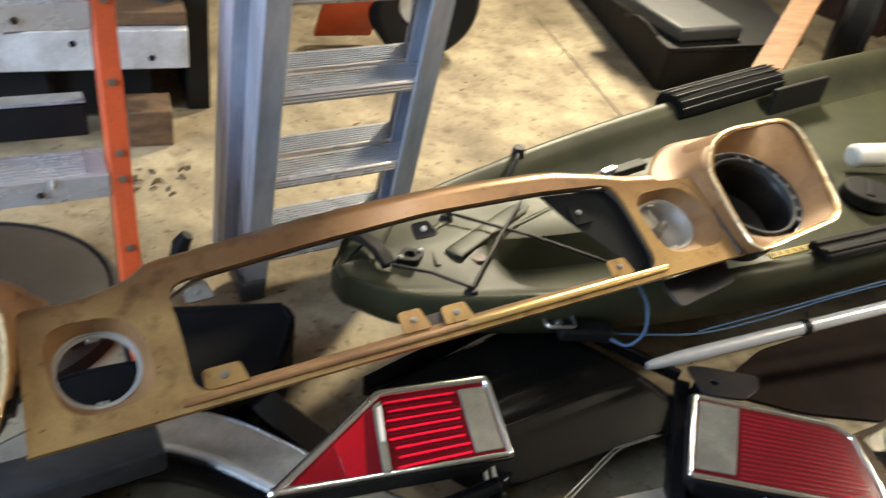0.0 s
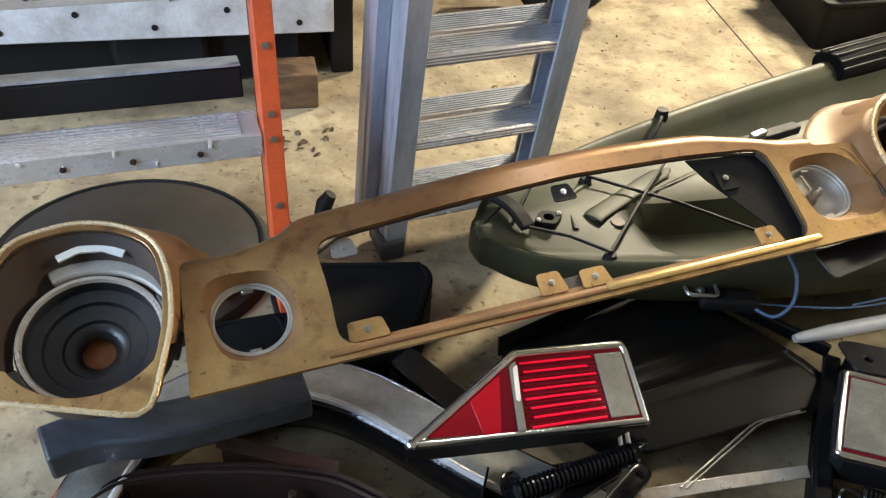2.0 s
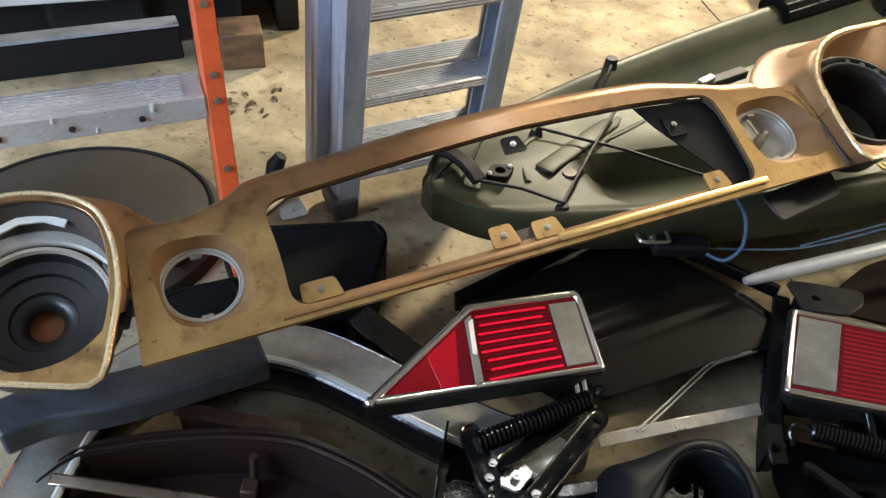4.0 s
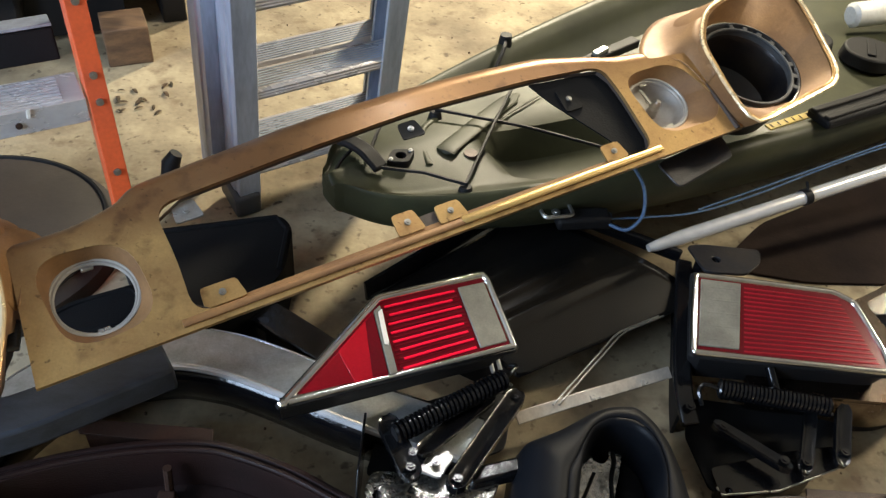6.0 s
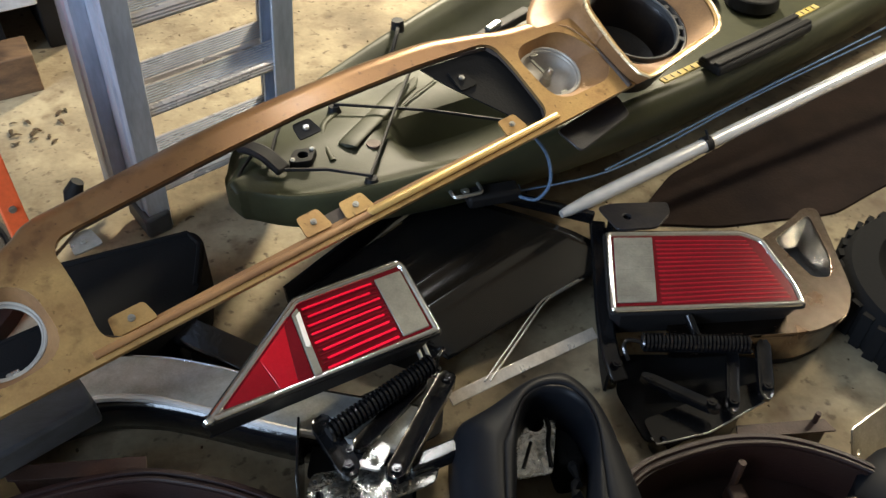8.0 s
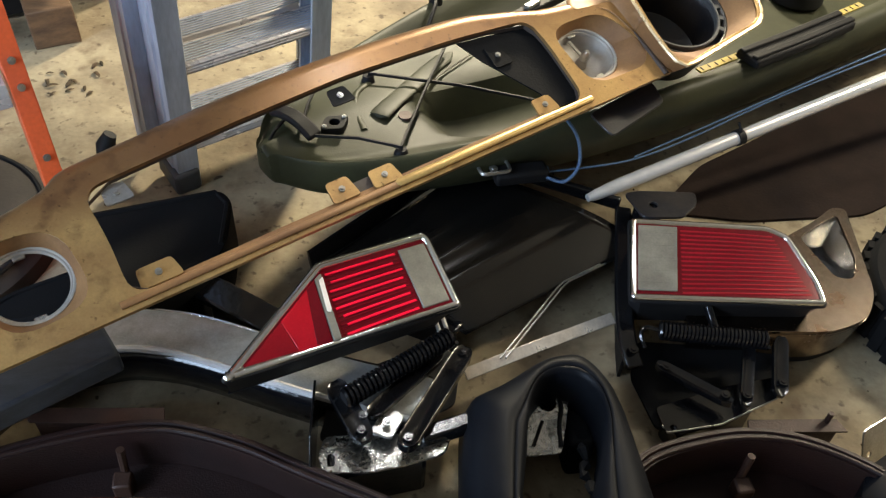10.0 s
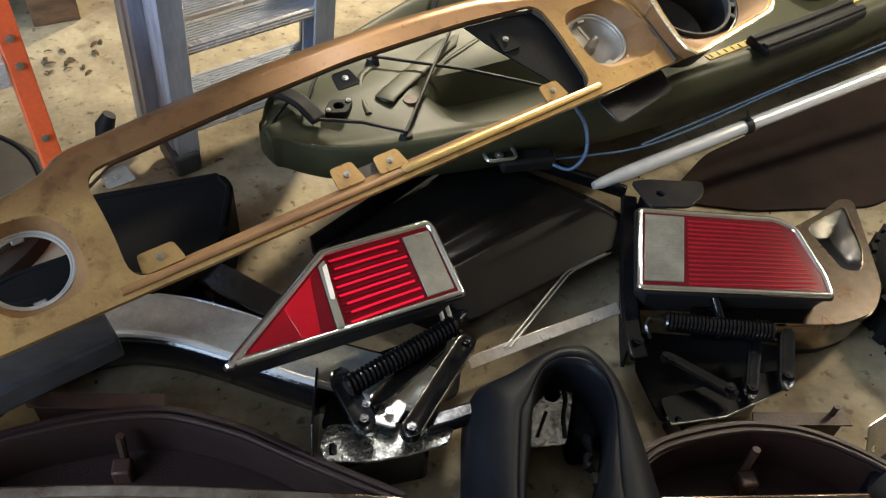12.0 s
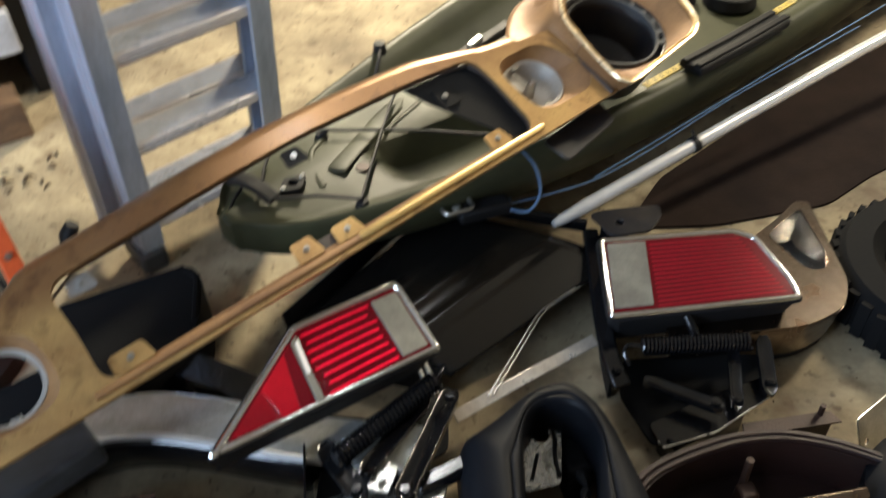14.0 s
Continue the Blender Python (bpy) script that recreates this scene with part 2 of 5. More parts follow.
def sweep(points, radius, n=8, closed=False, bm=None, flat=1.0):
    """A tube along points."""
    bm = bm or bmesh.new()
    pts = [Vector(p) for p in points]
    k = len(pts)
    rings, side = [], None
    for i, p in enumerate(pts):
        a = pts[(i - 1) % k] if (closed or i) else p
        b = pts[(i + 1) % k] if (closed or i < k - 1) else p
        t = (b - a).normalized()
        if side is None:
            side = t.cross(Vector((0, 0, 1)))
            if side.length < 1e-3:
                side = t.cross(Vector((0, 1, 0)))
        side = (side - t * side.dot(t)).normalized()
        up = side.cross(t)
        r = radius[i] if isinstance(radius, (list, tuple)) else radius
        rings.append([p + side * (r * math.cos(2 * math.pi * j / n)) + up * (r * flat * math.sin(2 * math.pi * j / n)) for j in range(n)])
    if closed:
        rings.append(rings[0])
        vs = [[bm.verts.new(q) for q in ring] for ring in rings[:-1]]
        vs.append(vs[0])
        for a, b in zip(vs, vs[1:]):
            for i in range(n):
                j = (i + 1) % n
                bm.faces.new((a[i], a[j], b[j], b[i]))
        return bm
    return loft(bm, rings)


def curved(points, steps=6, closed=False):
    """A smooth line through points (Catmull-Rom)."""
    p = [Vector(q) if len(q) == 3 else Vector((*q, 0)) for q in points]
    k, out = len(p), []
    for i in range(k if closed else k - 1):
        a = p[(i - 1) % k] if (closed or i) else p[0]
        b, c = p[i], p[(i + 1) % k]
        d = p[(i + 2) % k] if (closed or i < k - 2) else p[-1]
        for s in range(steps):
            t = s / steps
            out.append(0.5 * (2 * b + (c - a) * t + (2 * a - 5 * b + 4 * c - d) * t * t + (3 * b - a - 3 * c + d) * t ** 3))
    if not closed:
        out.append(p[-1])
    return out


def rounded(points, r, seg=4):
    """A closed outline with every corner rounded."""
    p, out = [Vector(q) for q in points], []
    k = len(p)
    for i in range(k):
        a, b, c = p[i - 1], p[i], p[(i + 1) % k]
        ra = min(r, (a - b).length * 0.45, (c - b).length * 0.45)
        s, e = b + (a - b).normalized() * ra, b + (c - b).normalized() * ra
        for j in range(seg + 1):
            t = j / seg
            out.append(s * (1 - t) ** 2 + b * 2 * t * (1 - t) + e * t * t)
    return [(q[0], q[1]) for q in out]


def circle(cx, cy, r, n=32, ry=None):
    return [(cx + r * math.cos(2 * math.pi * i / n), cy + (ry or r) * math.sin(2 * math.pi * i / n)) for i in range(n)]


def inset(points, d):
    cx, cy = sum(p[0] for p in points) / len(points), sum(p[1] for p in points) / len(points)
    out = []
    for x, y in points:
        ln = math.hypot(x - cx, y - cy)
        out.append((x - (x - cx) * d / ln, y - (y - cy) * d / ln))
    return out


def offset(points, d):
    """An outline moved inwards by d, edge by edge."""
    k = len(points)
    area = sum(points[i][0] * points[(i + 1) % k][1] - points[(i + 1) % k][0] * points[i][1] for i in range(k))
    sg = 1 if area > 0 else -1
    out = []
    for i in range(k):
        a, b, c = Vector(points[i - 1]), Vector(points[i]), Vector(points[(i + 1) % k])
        e, f = (b - a).normalized(), (c - b).normalized()
        n1, n2 = Vector((-e.y, e.x)) * sg, Vector((-f.y, f.x)) * sg
        m = (n1 + n2) / max(0.25, 1 + n1.dot(n2))
        out.append((b.x + m.x * d, b.y + m.y * d))
    return out


def resample(points, n, start=0.0):
    """n points at even angles round an outline, so that two outlines can be joined."""
    cx, cy = sum(p[0] for p in points) / len(points), sum(p[1] for p in points) / len(points)
    out = []
    k = len(points)
    for i in range(n):
        a = start + 2 * math.pi * i / n
        dx, dy = math.cos(a), math.sin(a)
        best = None
        for j in range(k):
            (x1, y1), (x2, y2) = points[j], points[(j + 1) % k]
            ex, ey = x2 - x1, y2 - y1
            det = dx * -ey + dy * ex
            if abs(det) < 1e-12:
                continue
            rx, ry = x1 - cx, y1 - cy
            s = (rx * -ey + ry * ex) / det
            t = (dx * ry - dy * rx) / det
            if s > 0 and -1e-6 <= t <= 1 + 1e-6 and (best is None or s > best):
                best = s
        best = best or 0.001
        out.append((cx + dx * best, cy + dy * best))
    return out


def plate(m, outer, holes=(), thick=0.004, top=0.0, warp=None):
    """A flat sheet with holes in the plane of m; its face at height top."""
    bm = bmesh.new()
    edges = []
    for loop in (outer, *holes):
        vs = [bm.verts.new((x, y, 0)) for x, y in loop]
        edges += [bm.edges.new((vs[i], vs[(i + 1) % len(vs)])) for i in range(len(vs))]
    bmesh.ops.triangle_fill(bm, use_beauty=True, edges=edges)
    faces = list(bm.faces)
    res = bmesh.ops.extrude_face_region(bm, geom=faces)
    moved = {g for g in res["geom"] if isinstance(g, bmesh.types.BMVert)}
    for v in bm.verts:
        z = top if v in moved else top - thick
        if warp:
            z += warp(v.co.x, v.co.y)
        v.co = m @ Vector((v.co.x, v.co.y, z))
    return bm


def wall_between(m, low, high, zlow, zhigh, n=48, thick=0.003, start=0.0):
    """A band from one outline to another (a cup's or bucket's side)."""
    a, b = resample(low, n, start), resample(high, n, start)
    a2, b2 = inset(a, -thick), inset(b, -thick)
    bm = bmesh.new()
    rings = [[m @ Vector((x, y, z)) for x, y in ring] for ring, z in ((a, zlow), (b, zhigh), (b2, zhigh), (a2, zlow), (a, zlow))]
    vs = [[bm.verts.new(p) for p in ring] for ring in rings[:-1]]
    vs.append(vs[0])
    for r1, r2 in zip(vs, vs[1:]):
        for i in range(n):
            j = (i + 1) % n
            bm.faces.new((r1[i], r1[j], r2[j], r2[i]))
    return bm


def ring_tube(m, outline, z, r, n=6):
    return sweep([m @ Vector((x, y, z)) for x, y in outline], r, n, closed=True)


def ribbon(points, width, thick, up=(0, 0, 1)):
    """A flat strap along points, width across, thick along up."""
    pts = [Vector(p) for p in points]
    rings = []
    for i, p in enumerate(pts):
        t = (pts[min(i + 1, len(pts) - 1)] - pts[max(i - 1, 0)]).normalized()
        s = t.cross(Vector(up)).normalized() * (width / 2)
        u = s.cross(t).normalized() * (thick / 2)
        rings.append([p + s + u, p - s + u, p - s - u, p + s - u])
    return loft(bmesh.new(), rings)


def screw(parent, m, r=0.006, material=None, name="screw"):
    bm = cyl(bmesh.new(), m, r, 0.003, 12)
    cyl(bm, m @ Matrix.Translation((0, 0, 0.003)), r * 0.55, 0.002, 6)
    return part(name, bm, material or STEEL, parent)


# ---- the room ----
X0, X1, Y0, Y1, H = -3.0, 3.4, -2.6, 5.6, 2.6
floor = part("floor", slab(Matrix.Translation(((X0 + X1) / 2, (Y0 + Y1) / 2, -0.1)), X1 - X0, Y1 - Y0, 0.2), CONCRETE, smooth=False)
tagged(floor, "stained tan concrete garage floor", "floor", kind="structure")
ceiling = part("ceiling", slab(Matrix.Translation(((X0 + X1) / 2, (Y0 + Y1) / 2, H + 0.05)), X1 - X0 + 0.4, Y1 - Y0 + 0.4, 0.1), CEIL, smooth=False)
tagged(ceiling, "plain painted garage ceiling", "ceiling", kind="structure")
for nm, cx, cy, sx, sy in (("wall_north", (X0 + X1) / 2, Y1 + 0.1, X1 - X0 + 0.4, 0.2), ("wall_south", (X0 + X1) / 2, Y0 - 0.1, X1 - X0 + 0.4, 0.2),
                           ("wall_west", X0 - 0.1, (Y0 + Y1) / 2, 0.2, Y1 - Y0), ("wall_east", X1 + 0.1, (Y0 + Y1) / 2, 0.2, Y1 - Y0)):
    tagged(part(nm, slab(Matrix.Translation((cx, cy, H / 2)), sx, sy, H), WALL, smooth=False), "plain painted garage wall", "wall", kind="structure")


# ---- front header panel ----
HM = axes((-0.222, 0.822, 0.385), (0.755, 0.412, 0.02), (-0.455, 0.835, 0.309))


RAIL_GOLD = mat("lit_gold_paint", (0.60, 0.40, 0.13), 0.34, 0.4, (0.42, 0.26, 0.09), 12, 0.7, 0.1, 240)


def header_panel():
    ob = thing("header_panel", "gold-painted car front header panel lying face up, worn and dusty", "car part", at=(0.15, 1.0, 0.2))
    grille = rounded([(0.0, 0.004), (0.008, 0.10), (0.006, 0.195), (0.258, 0.216), (0.475, 0.228), (0.706, 0.222), (0.872, 0.206), (0.875, 0.14), (0.862, 0.004)], 0.035, 5)
    park_l = rounded([(-0.182, 0.168), (-0.046, 0.16), (-0.038, 0.02), (-0.168, 0.012)], 0.055, 6)
    park_r = rounded([(0.895, 0.17), (1.035, 0.168), (1.066, 0.055), (1.03, 0.018), (0.895, 0.02)], 0.05, 6)
    TOP = curved([(0.98, 0.190), (0.915, 0.200), (0.875, 0.213), (0.82, 0.228), (0.734, 0.246), (0.503, 0.257), (0.281, 0.250), (0.076, 0.230), (-0.005, 0.220), (-0.045, 0.198), (-0.117, 0.182), (-0.20, 0.182)], 5)
    outer = [(-0.219, -0.018), (1.07, -0.018), (1.105, 0.175)]
    outer += [(p.x, p.y) for p in TOP]
    face = part("face", plate(HM, outer, (grille, park_l, park_r), 0.008, 0.0), GOLD, ob)
    # rolled top edge, dusty and brown
    rings = []
    arc = [(-0.014, -0.0012)] + [(0.036 * math.sin(k / 8 * 1.8), 0.0006 - 0.036 * (1 - math.cos(k / 8 * 1.8))) for k in range(9)]
    for p in TOP:
        row = [HM @ Vector((p.x, p.y + dy, dz)) for dy, dz in arc]
        row += [HM @ Vector((p.x, p.y + dy * 0.9 - 0.002, dz - 0.003)) for dy, dz in arc[::-1]]
        rings.append(row)
    part("rolled_edge", loft(bmesh.new(), rings), GOLD, ob, "dusty brown rolled top edge")
    # flanges of the grille opening
    part("opening_flange", wall_between(HM, inset(grille, -0.001), inset(grille, -0.001), -0.016, -0.007, 96, 0.002), PRIMER, ob, "dark flange inside the opening")
    bm = plate(HM, [(0.81, 0.012), (0.875, 0.006), (0.885, 0.205), (0.72, 0.222), (0.74, 0.17), (0.80, 0.06)], (), 0.003, -0.018)
    part("side_flange", bm, VOID_BLACK, ob, "dark inner side flange")
    # lower rail with its groove; lamplight on its right half painted as brighter gold
    part("lower_rail", sweep([HM @ Vector((u, -0.003, 0.001)) for u in (-0.02, 0.2, 0.45)], 0.007, 10, flat=0.55), BROWN_GOLD, ob, "lower rail, unlit half in darker gold")
    part("lower_rail", sweep([HM @ Vector((u, -0.002, 0.003)) for u in (0.44, 0.445, 0.6, 0.75, 0.87)], [0.004, 0.0085, 0.0085, 0.0085, 0.007], 10, flat=0.6), RAIL_GOLD, ob, "lower rail, lit half painted in brighter yellow-gold")
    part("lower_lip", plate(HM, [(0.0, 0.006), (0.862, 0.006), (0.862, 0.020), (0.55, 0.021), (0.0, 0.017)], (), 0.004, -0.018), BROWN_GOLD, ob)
    # fixing tabs with screws
    for u, v, w, h, mt in ((0.05, 0.03, 0.065, 0.034, GOLD), (0.362, 0.036, 0.05, 0.04, GOLD), (0.44, 0.03, 0.055, 0.034, GOLD), (0.79, 0.032, 0.05, 0.036, GOLD),
                           (0.052, 0.180, 0.045, 0.034, STEEL), (0.456, 0.203, 0.045, 0.034, MATT_BLACK), (0.775, 0.165, 0.04, 0.05, VOID_BLACK)):
        tab = part("tab", plate(HM @ pose(u, v, 0), rounded([(-w / 2, -h / 2), (w / 2, -h / 2), (w / 2 - 0.006, h / 2), (-w / 2 + 0.004, h / 2)], 0.006, 2), (), 0.003, -0.014), mt, ob)
        screw(tab, HM @ pose(u, v, -0.014), 0.0055)
    part("tab", plate(HM @ pose(0.401, 0.028, 0), [(-0.03, -0.012), (0.03, -0.012), (0.03, 0.013), (-0.03, 0.013)], (), 0.003, -0.019), PRIMER, ob)
    # parking lamp cups
    for outline, cx, cy, lamp in ((park_l, -0.112, 0.098, False), (park_r, 0.958, 0.105, True)):
        hole = circle(cx, cy, 0.058, 40)
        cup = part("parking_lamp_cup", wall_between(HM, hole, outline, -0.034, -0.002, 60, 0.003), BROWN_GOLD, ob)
        part("ring", ring_tube(HM, circle(cx, cy, 0.058, 40), -0.034, 0.004), LAMP_GREY, cup, "dull grey metal ring")
        part("ring", ring_tube(HM, circle(cx, cy, 0.0615, 40), -0.029, 0.003), LAMP_GREY, cup)
        for sgn in (1, -1):
            part("clip", slab(HM @ pose(cx + 0.004 * sgn, cy + 0.055 * sgn, -0.036), 0.018, 0.014, 0.006), STEEL, cup, bevel=0.002)
        if lamp:
            bm = loft(bmesh.new(), [[HM @ Vector((x, y, z)) for x, y in circle(cx, cy, r, 32)] for r, z in ((0.056, -0.036), (0.05, -0.05), (0.035, -0.06), (0.012, -0.062), (0.010, -0.045), (0.004, -0.04))], caps=(False, True))
            part("reflector", bm, LAMP_GREY, cup, "grey lamp reflector with bulb socket")
            part("bulb", sweep([HM @ Vector((cx, cy, -0.05)), HM @ Vector((cx, cy, -0.03)), HM @ Vector((cx, cy, -0.022))], [0.009, 0.009, 0.004], 12), STEEL, cup)
            part("strip", ribbon([HM @ Vector((cx - 0.004, cy + 0.046, -0.04)), HM @ Vector((cx, cy, -0.042))], 0.006, 0.002, HM.to_3x3() @ Vector((0, 0, 1))), STEEL, cup)
    return ob


BUCKET = mat("black_painted_steel", (0.012, 0.013, 0.017), 0.34, 0, (0.035, 0.028, 0.022), 16, 0.8, 0.3, 120)
RIM_STEEL = mat("bright_bare_ring", (0.78, 0.72, 0.62), 0.3, 0.6, (0.40, 0.34, 0.28), 14, 0.8, 0.1, 200)


def headlamp_bezel(ob, rim, c, depth, left):
    """A raised surround with its bucket, in the header's plane."""
    z = 0.03
    out = -1 if left else 1
    base = []
    for x, y in rim:
        if y < 0.1:
            base.append((x, y + 0.05))
        else:
            k = min(1.0, (y - 0.1) / 0.12)
            side = 1.0 if (x - c[0]) * out < 0.03 else 0.35
            base.append((x - out * 0.05 * k * side, y + 0.045 * k * side))
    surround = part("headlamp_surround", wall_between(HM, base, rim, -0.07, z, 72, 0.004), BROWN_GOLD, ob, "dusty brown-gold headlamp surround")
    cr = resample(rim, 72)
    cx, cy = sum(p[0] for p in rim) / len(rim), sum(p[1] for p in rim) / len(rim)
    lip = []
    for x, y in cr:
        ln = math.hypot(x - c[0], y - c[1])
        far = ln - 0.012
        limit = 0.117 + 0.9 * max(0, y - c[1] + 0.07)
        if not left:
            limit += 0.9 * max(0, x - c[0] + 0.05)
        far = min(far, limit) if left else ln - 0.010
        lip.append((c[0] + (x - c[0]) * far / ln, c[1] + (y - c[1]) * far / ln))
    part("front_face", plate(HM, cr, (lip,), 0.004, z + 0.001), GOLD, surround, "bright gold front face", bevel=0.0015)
    # paler gold paints the highlight along the rolled edge
    part("edge", ring_tube(HM, cr, z, 0.0042, 8), RIM_GOLD, surround, "rolled edge with its highlight in the colour")
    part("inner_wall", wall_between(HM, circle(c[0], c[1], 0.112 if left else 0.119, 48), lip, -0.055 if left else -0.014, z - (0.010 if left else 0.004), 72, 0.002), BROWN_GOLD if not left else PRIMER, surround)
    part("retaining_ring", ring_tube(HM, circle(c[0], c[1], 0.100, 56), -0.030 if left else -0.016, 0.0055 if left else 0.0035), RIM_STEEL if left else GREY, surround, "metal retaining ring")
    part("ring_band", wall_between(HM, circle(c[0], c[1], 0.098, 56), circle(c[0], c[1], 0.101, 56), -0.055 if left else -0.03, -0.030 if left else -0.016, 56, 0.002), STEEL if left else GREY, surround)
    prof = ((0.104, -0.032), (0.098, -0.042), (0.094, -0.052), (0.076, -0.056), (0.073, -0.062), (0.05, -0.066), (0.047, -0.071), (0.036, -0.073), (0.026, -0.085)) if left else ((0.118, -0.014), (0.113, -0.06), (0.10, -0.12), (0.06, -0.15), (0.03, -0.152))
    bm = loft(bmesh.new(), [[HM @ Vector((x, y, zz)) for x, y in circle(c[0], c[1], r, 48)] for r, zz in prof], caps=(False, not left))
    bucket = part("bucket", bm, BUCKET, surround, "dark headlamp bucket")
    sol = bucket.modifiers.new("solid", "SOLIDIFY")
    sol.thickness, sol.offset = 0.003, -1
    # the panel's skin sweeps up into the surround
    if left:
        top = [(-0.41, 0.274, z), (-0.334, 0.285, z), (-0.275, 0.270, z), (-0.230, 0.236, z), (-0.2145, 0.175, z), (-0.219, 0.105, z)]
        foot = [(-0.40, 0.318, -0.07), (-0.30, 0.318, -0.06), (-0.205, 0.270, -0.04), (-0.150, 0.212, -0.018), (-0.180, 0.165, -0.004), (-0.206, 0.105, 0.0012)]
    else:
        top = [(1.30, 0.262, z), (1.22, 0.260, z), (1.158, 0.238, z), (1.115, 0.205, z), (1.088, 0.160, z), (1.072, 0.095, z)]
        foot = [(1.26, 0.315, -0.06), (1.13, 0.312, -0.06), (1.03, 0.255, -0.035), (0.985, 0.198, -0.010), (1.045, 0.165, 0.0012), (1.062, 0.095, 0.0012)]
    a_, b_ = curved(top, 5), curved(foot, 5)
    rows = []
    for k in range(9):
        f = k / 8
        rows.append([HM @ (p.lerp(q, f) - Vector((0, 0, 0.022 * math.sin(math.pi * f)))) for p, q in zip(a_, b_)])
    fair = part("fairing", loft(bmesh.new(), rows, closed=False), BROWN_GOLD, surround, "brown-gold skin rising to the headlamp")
    fs_ = fair.modifiers.new("solid", "SOLIDIFY")
    fs_.thickness, fs_.offset = 0.003, 0
    if left:
        arc = [(c[0] + 0.124 * math.cos(radians(a)), c[1] + 0.118 * math.sin(radians(a))) for a in range(8, 118, 8)]
        part("adjuster_band", ribbon([HM @ Vector((x, y, -0.026)) for x, y in arc], 0.024, 0.012, HM.to_3x3() @ Vector((0, 0, 1))), LAMP_GREY, surround, "scuffed grey adjuster band", bevel=0.004)
        part("torn_seal", ribbon([HM @ Vector((x, y, 0.0)) for x, y in ((-0.365, 0.248), (-0.335, 0.258), (-0.30, 0.254), (-0.272, 0.236))], 0.012, 0.004, HM.to_3x3() @ Vector((0, 0, 1))), WHITE, surround, "torn pale seal")
        part("back_plate", plate(HM, circle(c[0], c[1], 0.05, 24), (), 0.003, -0.10), BARE_RUST, surround, "rusty back plate")
        for a in (15, -20, 205):
            q = (c[0] + 0.115 * math.cos(radians(a)), c[1] + 0.115 * math.sin(radians(a)))
            part("bracket", slab(HM @ pose(q[0], q[1], -0.03, 0, 0, a), 0.022, 0.045, 0.014), GREY, surround, bevel=0.004)
    else:
        for a in range(-50, 70, 17):
            q = (c[0] + 0.107 * math.cos(radians(a)), c[1] + 0.107 * math.sin(radians(a)))
            part("fin", slab(HM @ pose(q[0], q[1], -0.024, 0, 0, a), 0.014, 0.012, 0.018), GREY, surround, bevel=0.002)
        part("socket", sweep([HM @ Vector((c[0] - 0.06, c[1] + 0.01, -0.12)), HM @ Vector((c[0] - 0.045, c[1] + 0.01, -0.08))], 0.03, 20), LAMP_GREY, surround, "pale lamp socket")
    return surround


header = header_panel()
headlamp_bezel(header, rounded([(-0.225, 0.235), (-0.275, 0.272), (-0.334, 0.288), (-0.42, 0.275), (-0.475, 0.2), (-0.49, 0.1), (-0.475, 0.035), (-0.272, -0.045), (-0.222, 0.09), (-0.214, 0.17)], 0.03, 3), (-0.335, 0.122), 0.15, True)
headlamp_bezel(header, rounded([(1.155, 0.240), (1.22, 0.262), (1.385, 0.262), (1.41, 0.231), (1.395, 0.156), (1.35, 0.02), (1.318, -0.012), (1.062, -0.038), (1.068, 0.06), (1.09, 0.175)], 0.035, 3), (1.205, 0.115), 0.15, False)
part("horn_bracket", plate(HM @ pose(0.985, -0.035, -0.07), rounded([(-0.07, -0.025), (0.09, -0.005), (0.10, 0.05), (-0.08, 0.04)], 0.012, 2), (), 0.006, 0.0), BUCKET, header, "dark grey bracket under the panel", bevel=0.002)


part("panel_gap", sweep([HM @ Vector(v) for v in ((1.055, -0.017, 0.0), (1.060, 0.05, 0.0), (1.064, 0.10, 0.0))], [0.006, 0.004, 0.0015], 6), PRIMER, header, "dark gap beside the headlamp surround")


# ---- tail lamps ----
AM = axes((0.262, 0.911, 0.231), (0.207, 0.109, -0.02), (-0.052, 0.117, 0.042))
BM = axes((0.607, 1.03, 0.195), (1, 0.02, 0), (0, 1, 0.17))


def tail_lamp(m, outline, lens, white, split, ribs, label, at, lens_material):
    ob = thing("tail_lamp", label, "tail light", "pair of car tail lights", at=at)
    part("housing", wall_between(m, inset(outline, 0.02), inset(outline, 0.003), -0.08, -0.004, 64, 0.002), MATT_BLACK, ob, "black housing")
    part("back", plate(m, inset(outline, 0.015), (), 0.004, -0.075), MATT_BLACK, ob)
    part("chrome_frame", ring_tube(m, offset(outline, 0.0055), 0.001, 0.0066, 12), CHROME, ob, "rounded chrome frame")
    part("bezel", plate(m, outline, (lens,), 0.008, -0.001), MATT_BLACK, ob, "black bezel behind the frame")
    part("gasket", ring_tube(m, outline, -0.003, 0.004), MATT_BLACK, ob)
    red = [p for p in lens]
    part("red_lens", plate(m, red, (), 0.006, 0.003), lens_material, ob, "deep red plastic lens")
    part("reverse_lens", plate(m, white, (), 0.006, 0.006), CLEAR, ob, "cloudy clear reversing lens", bevel=0.001)
    return ob


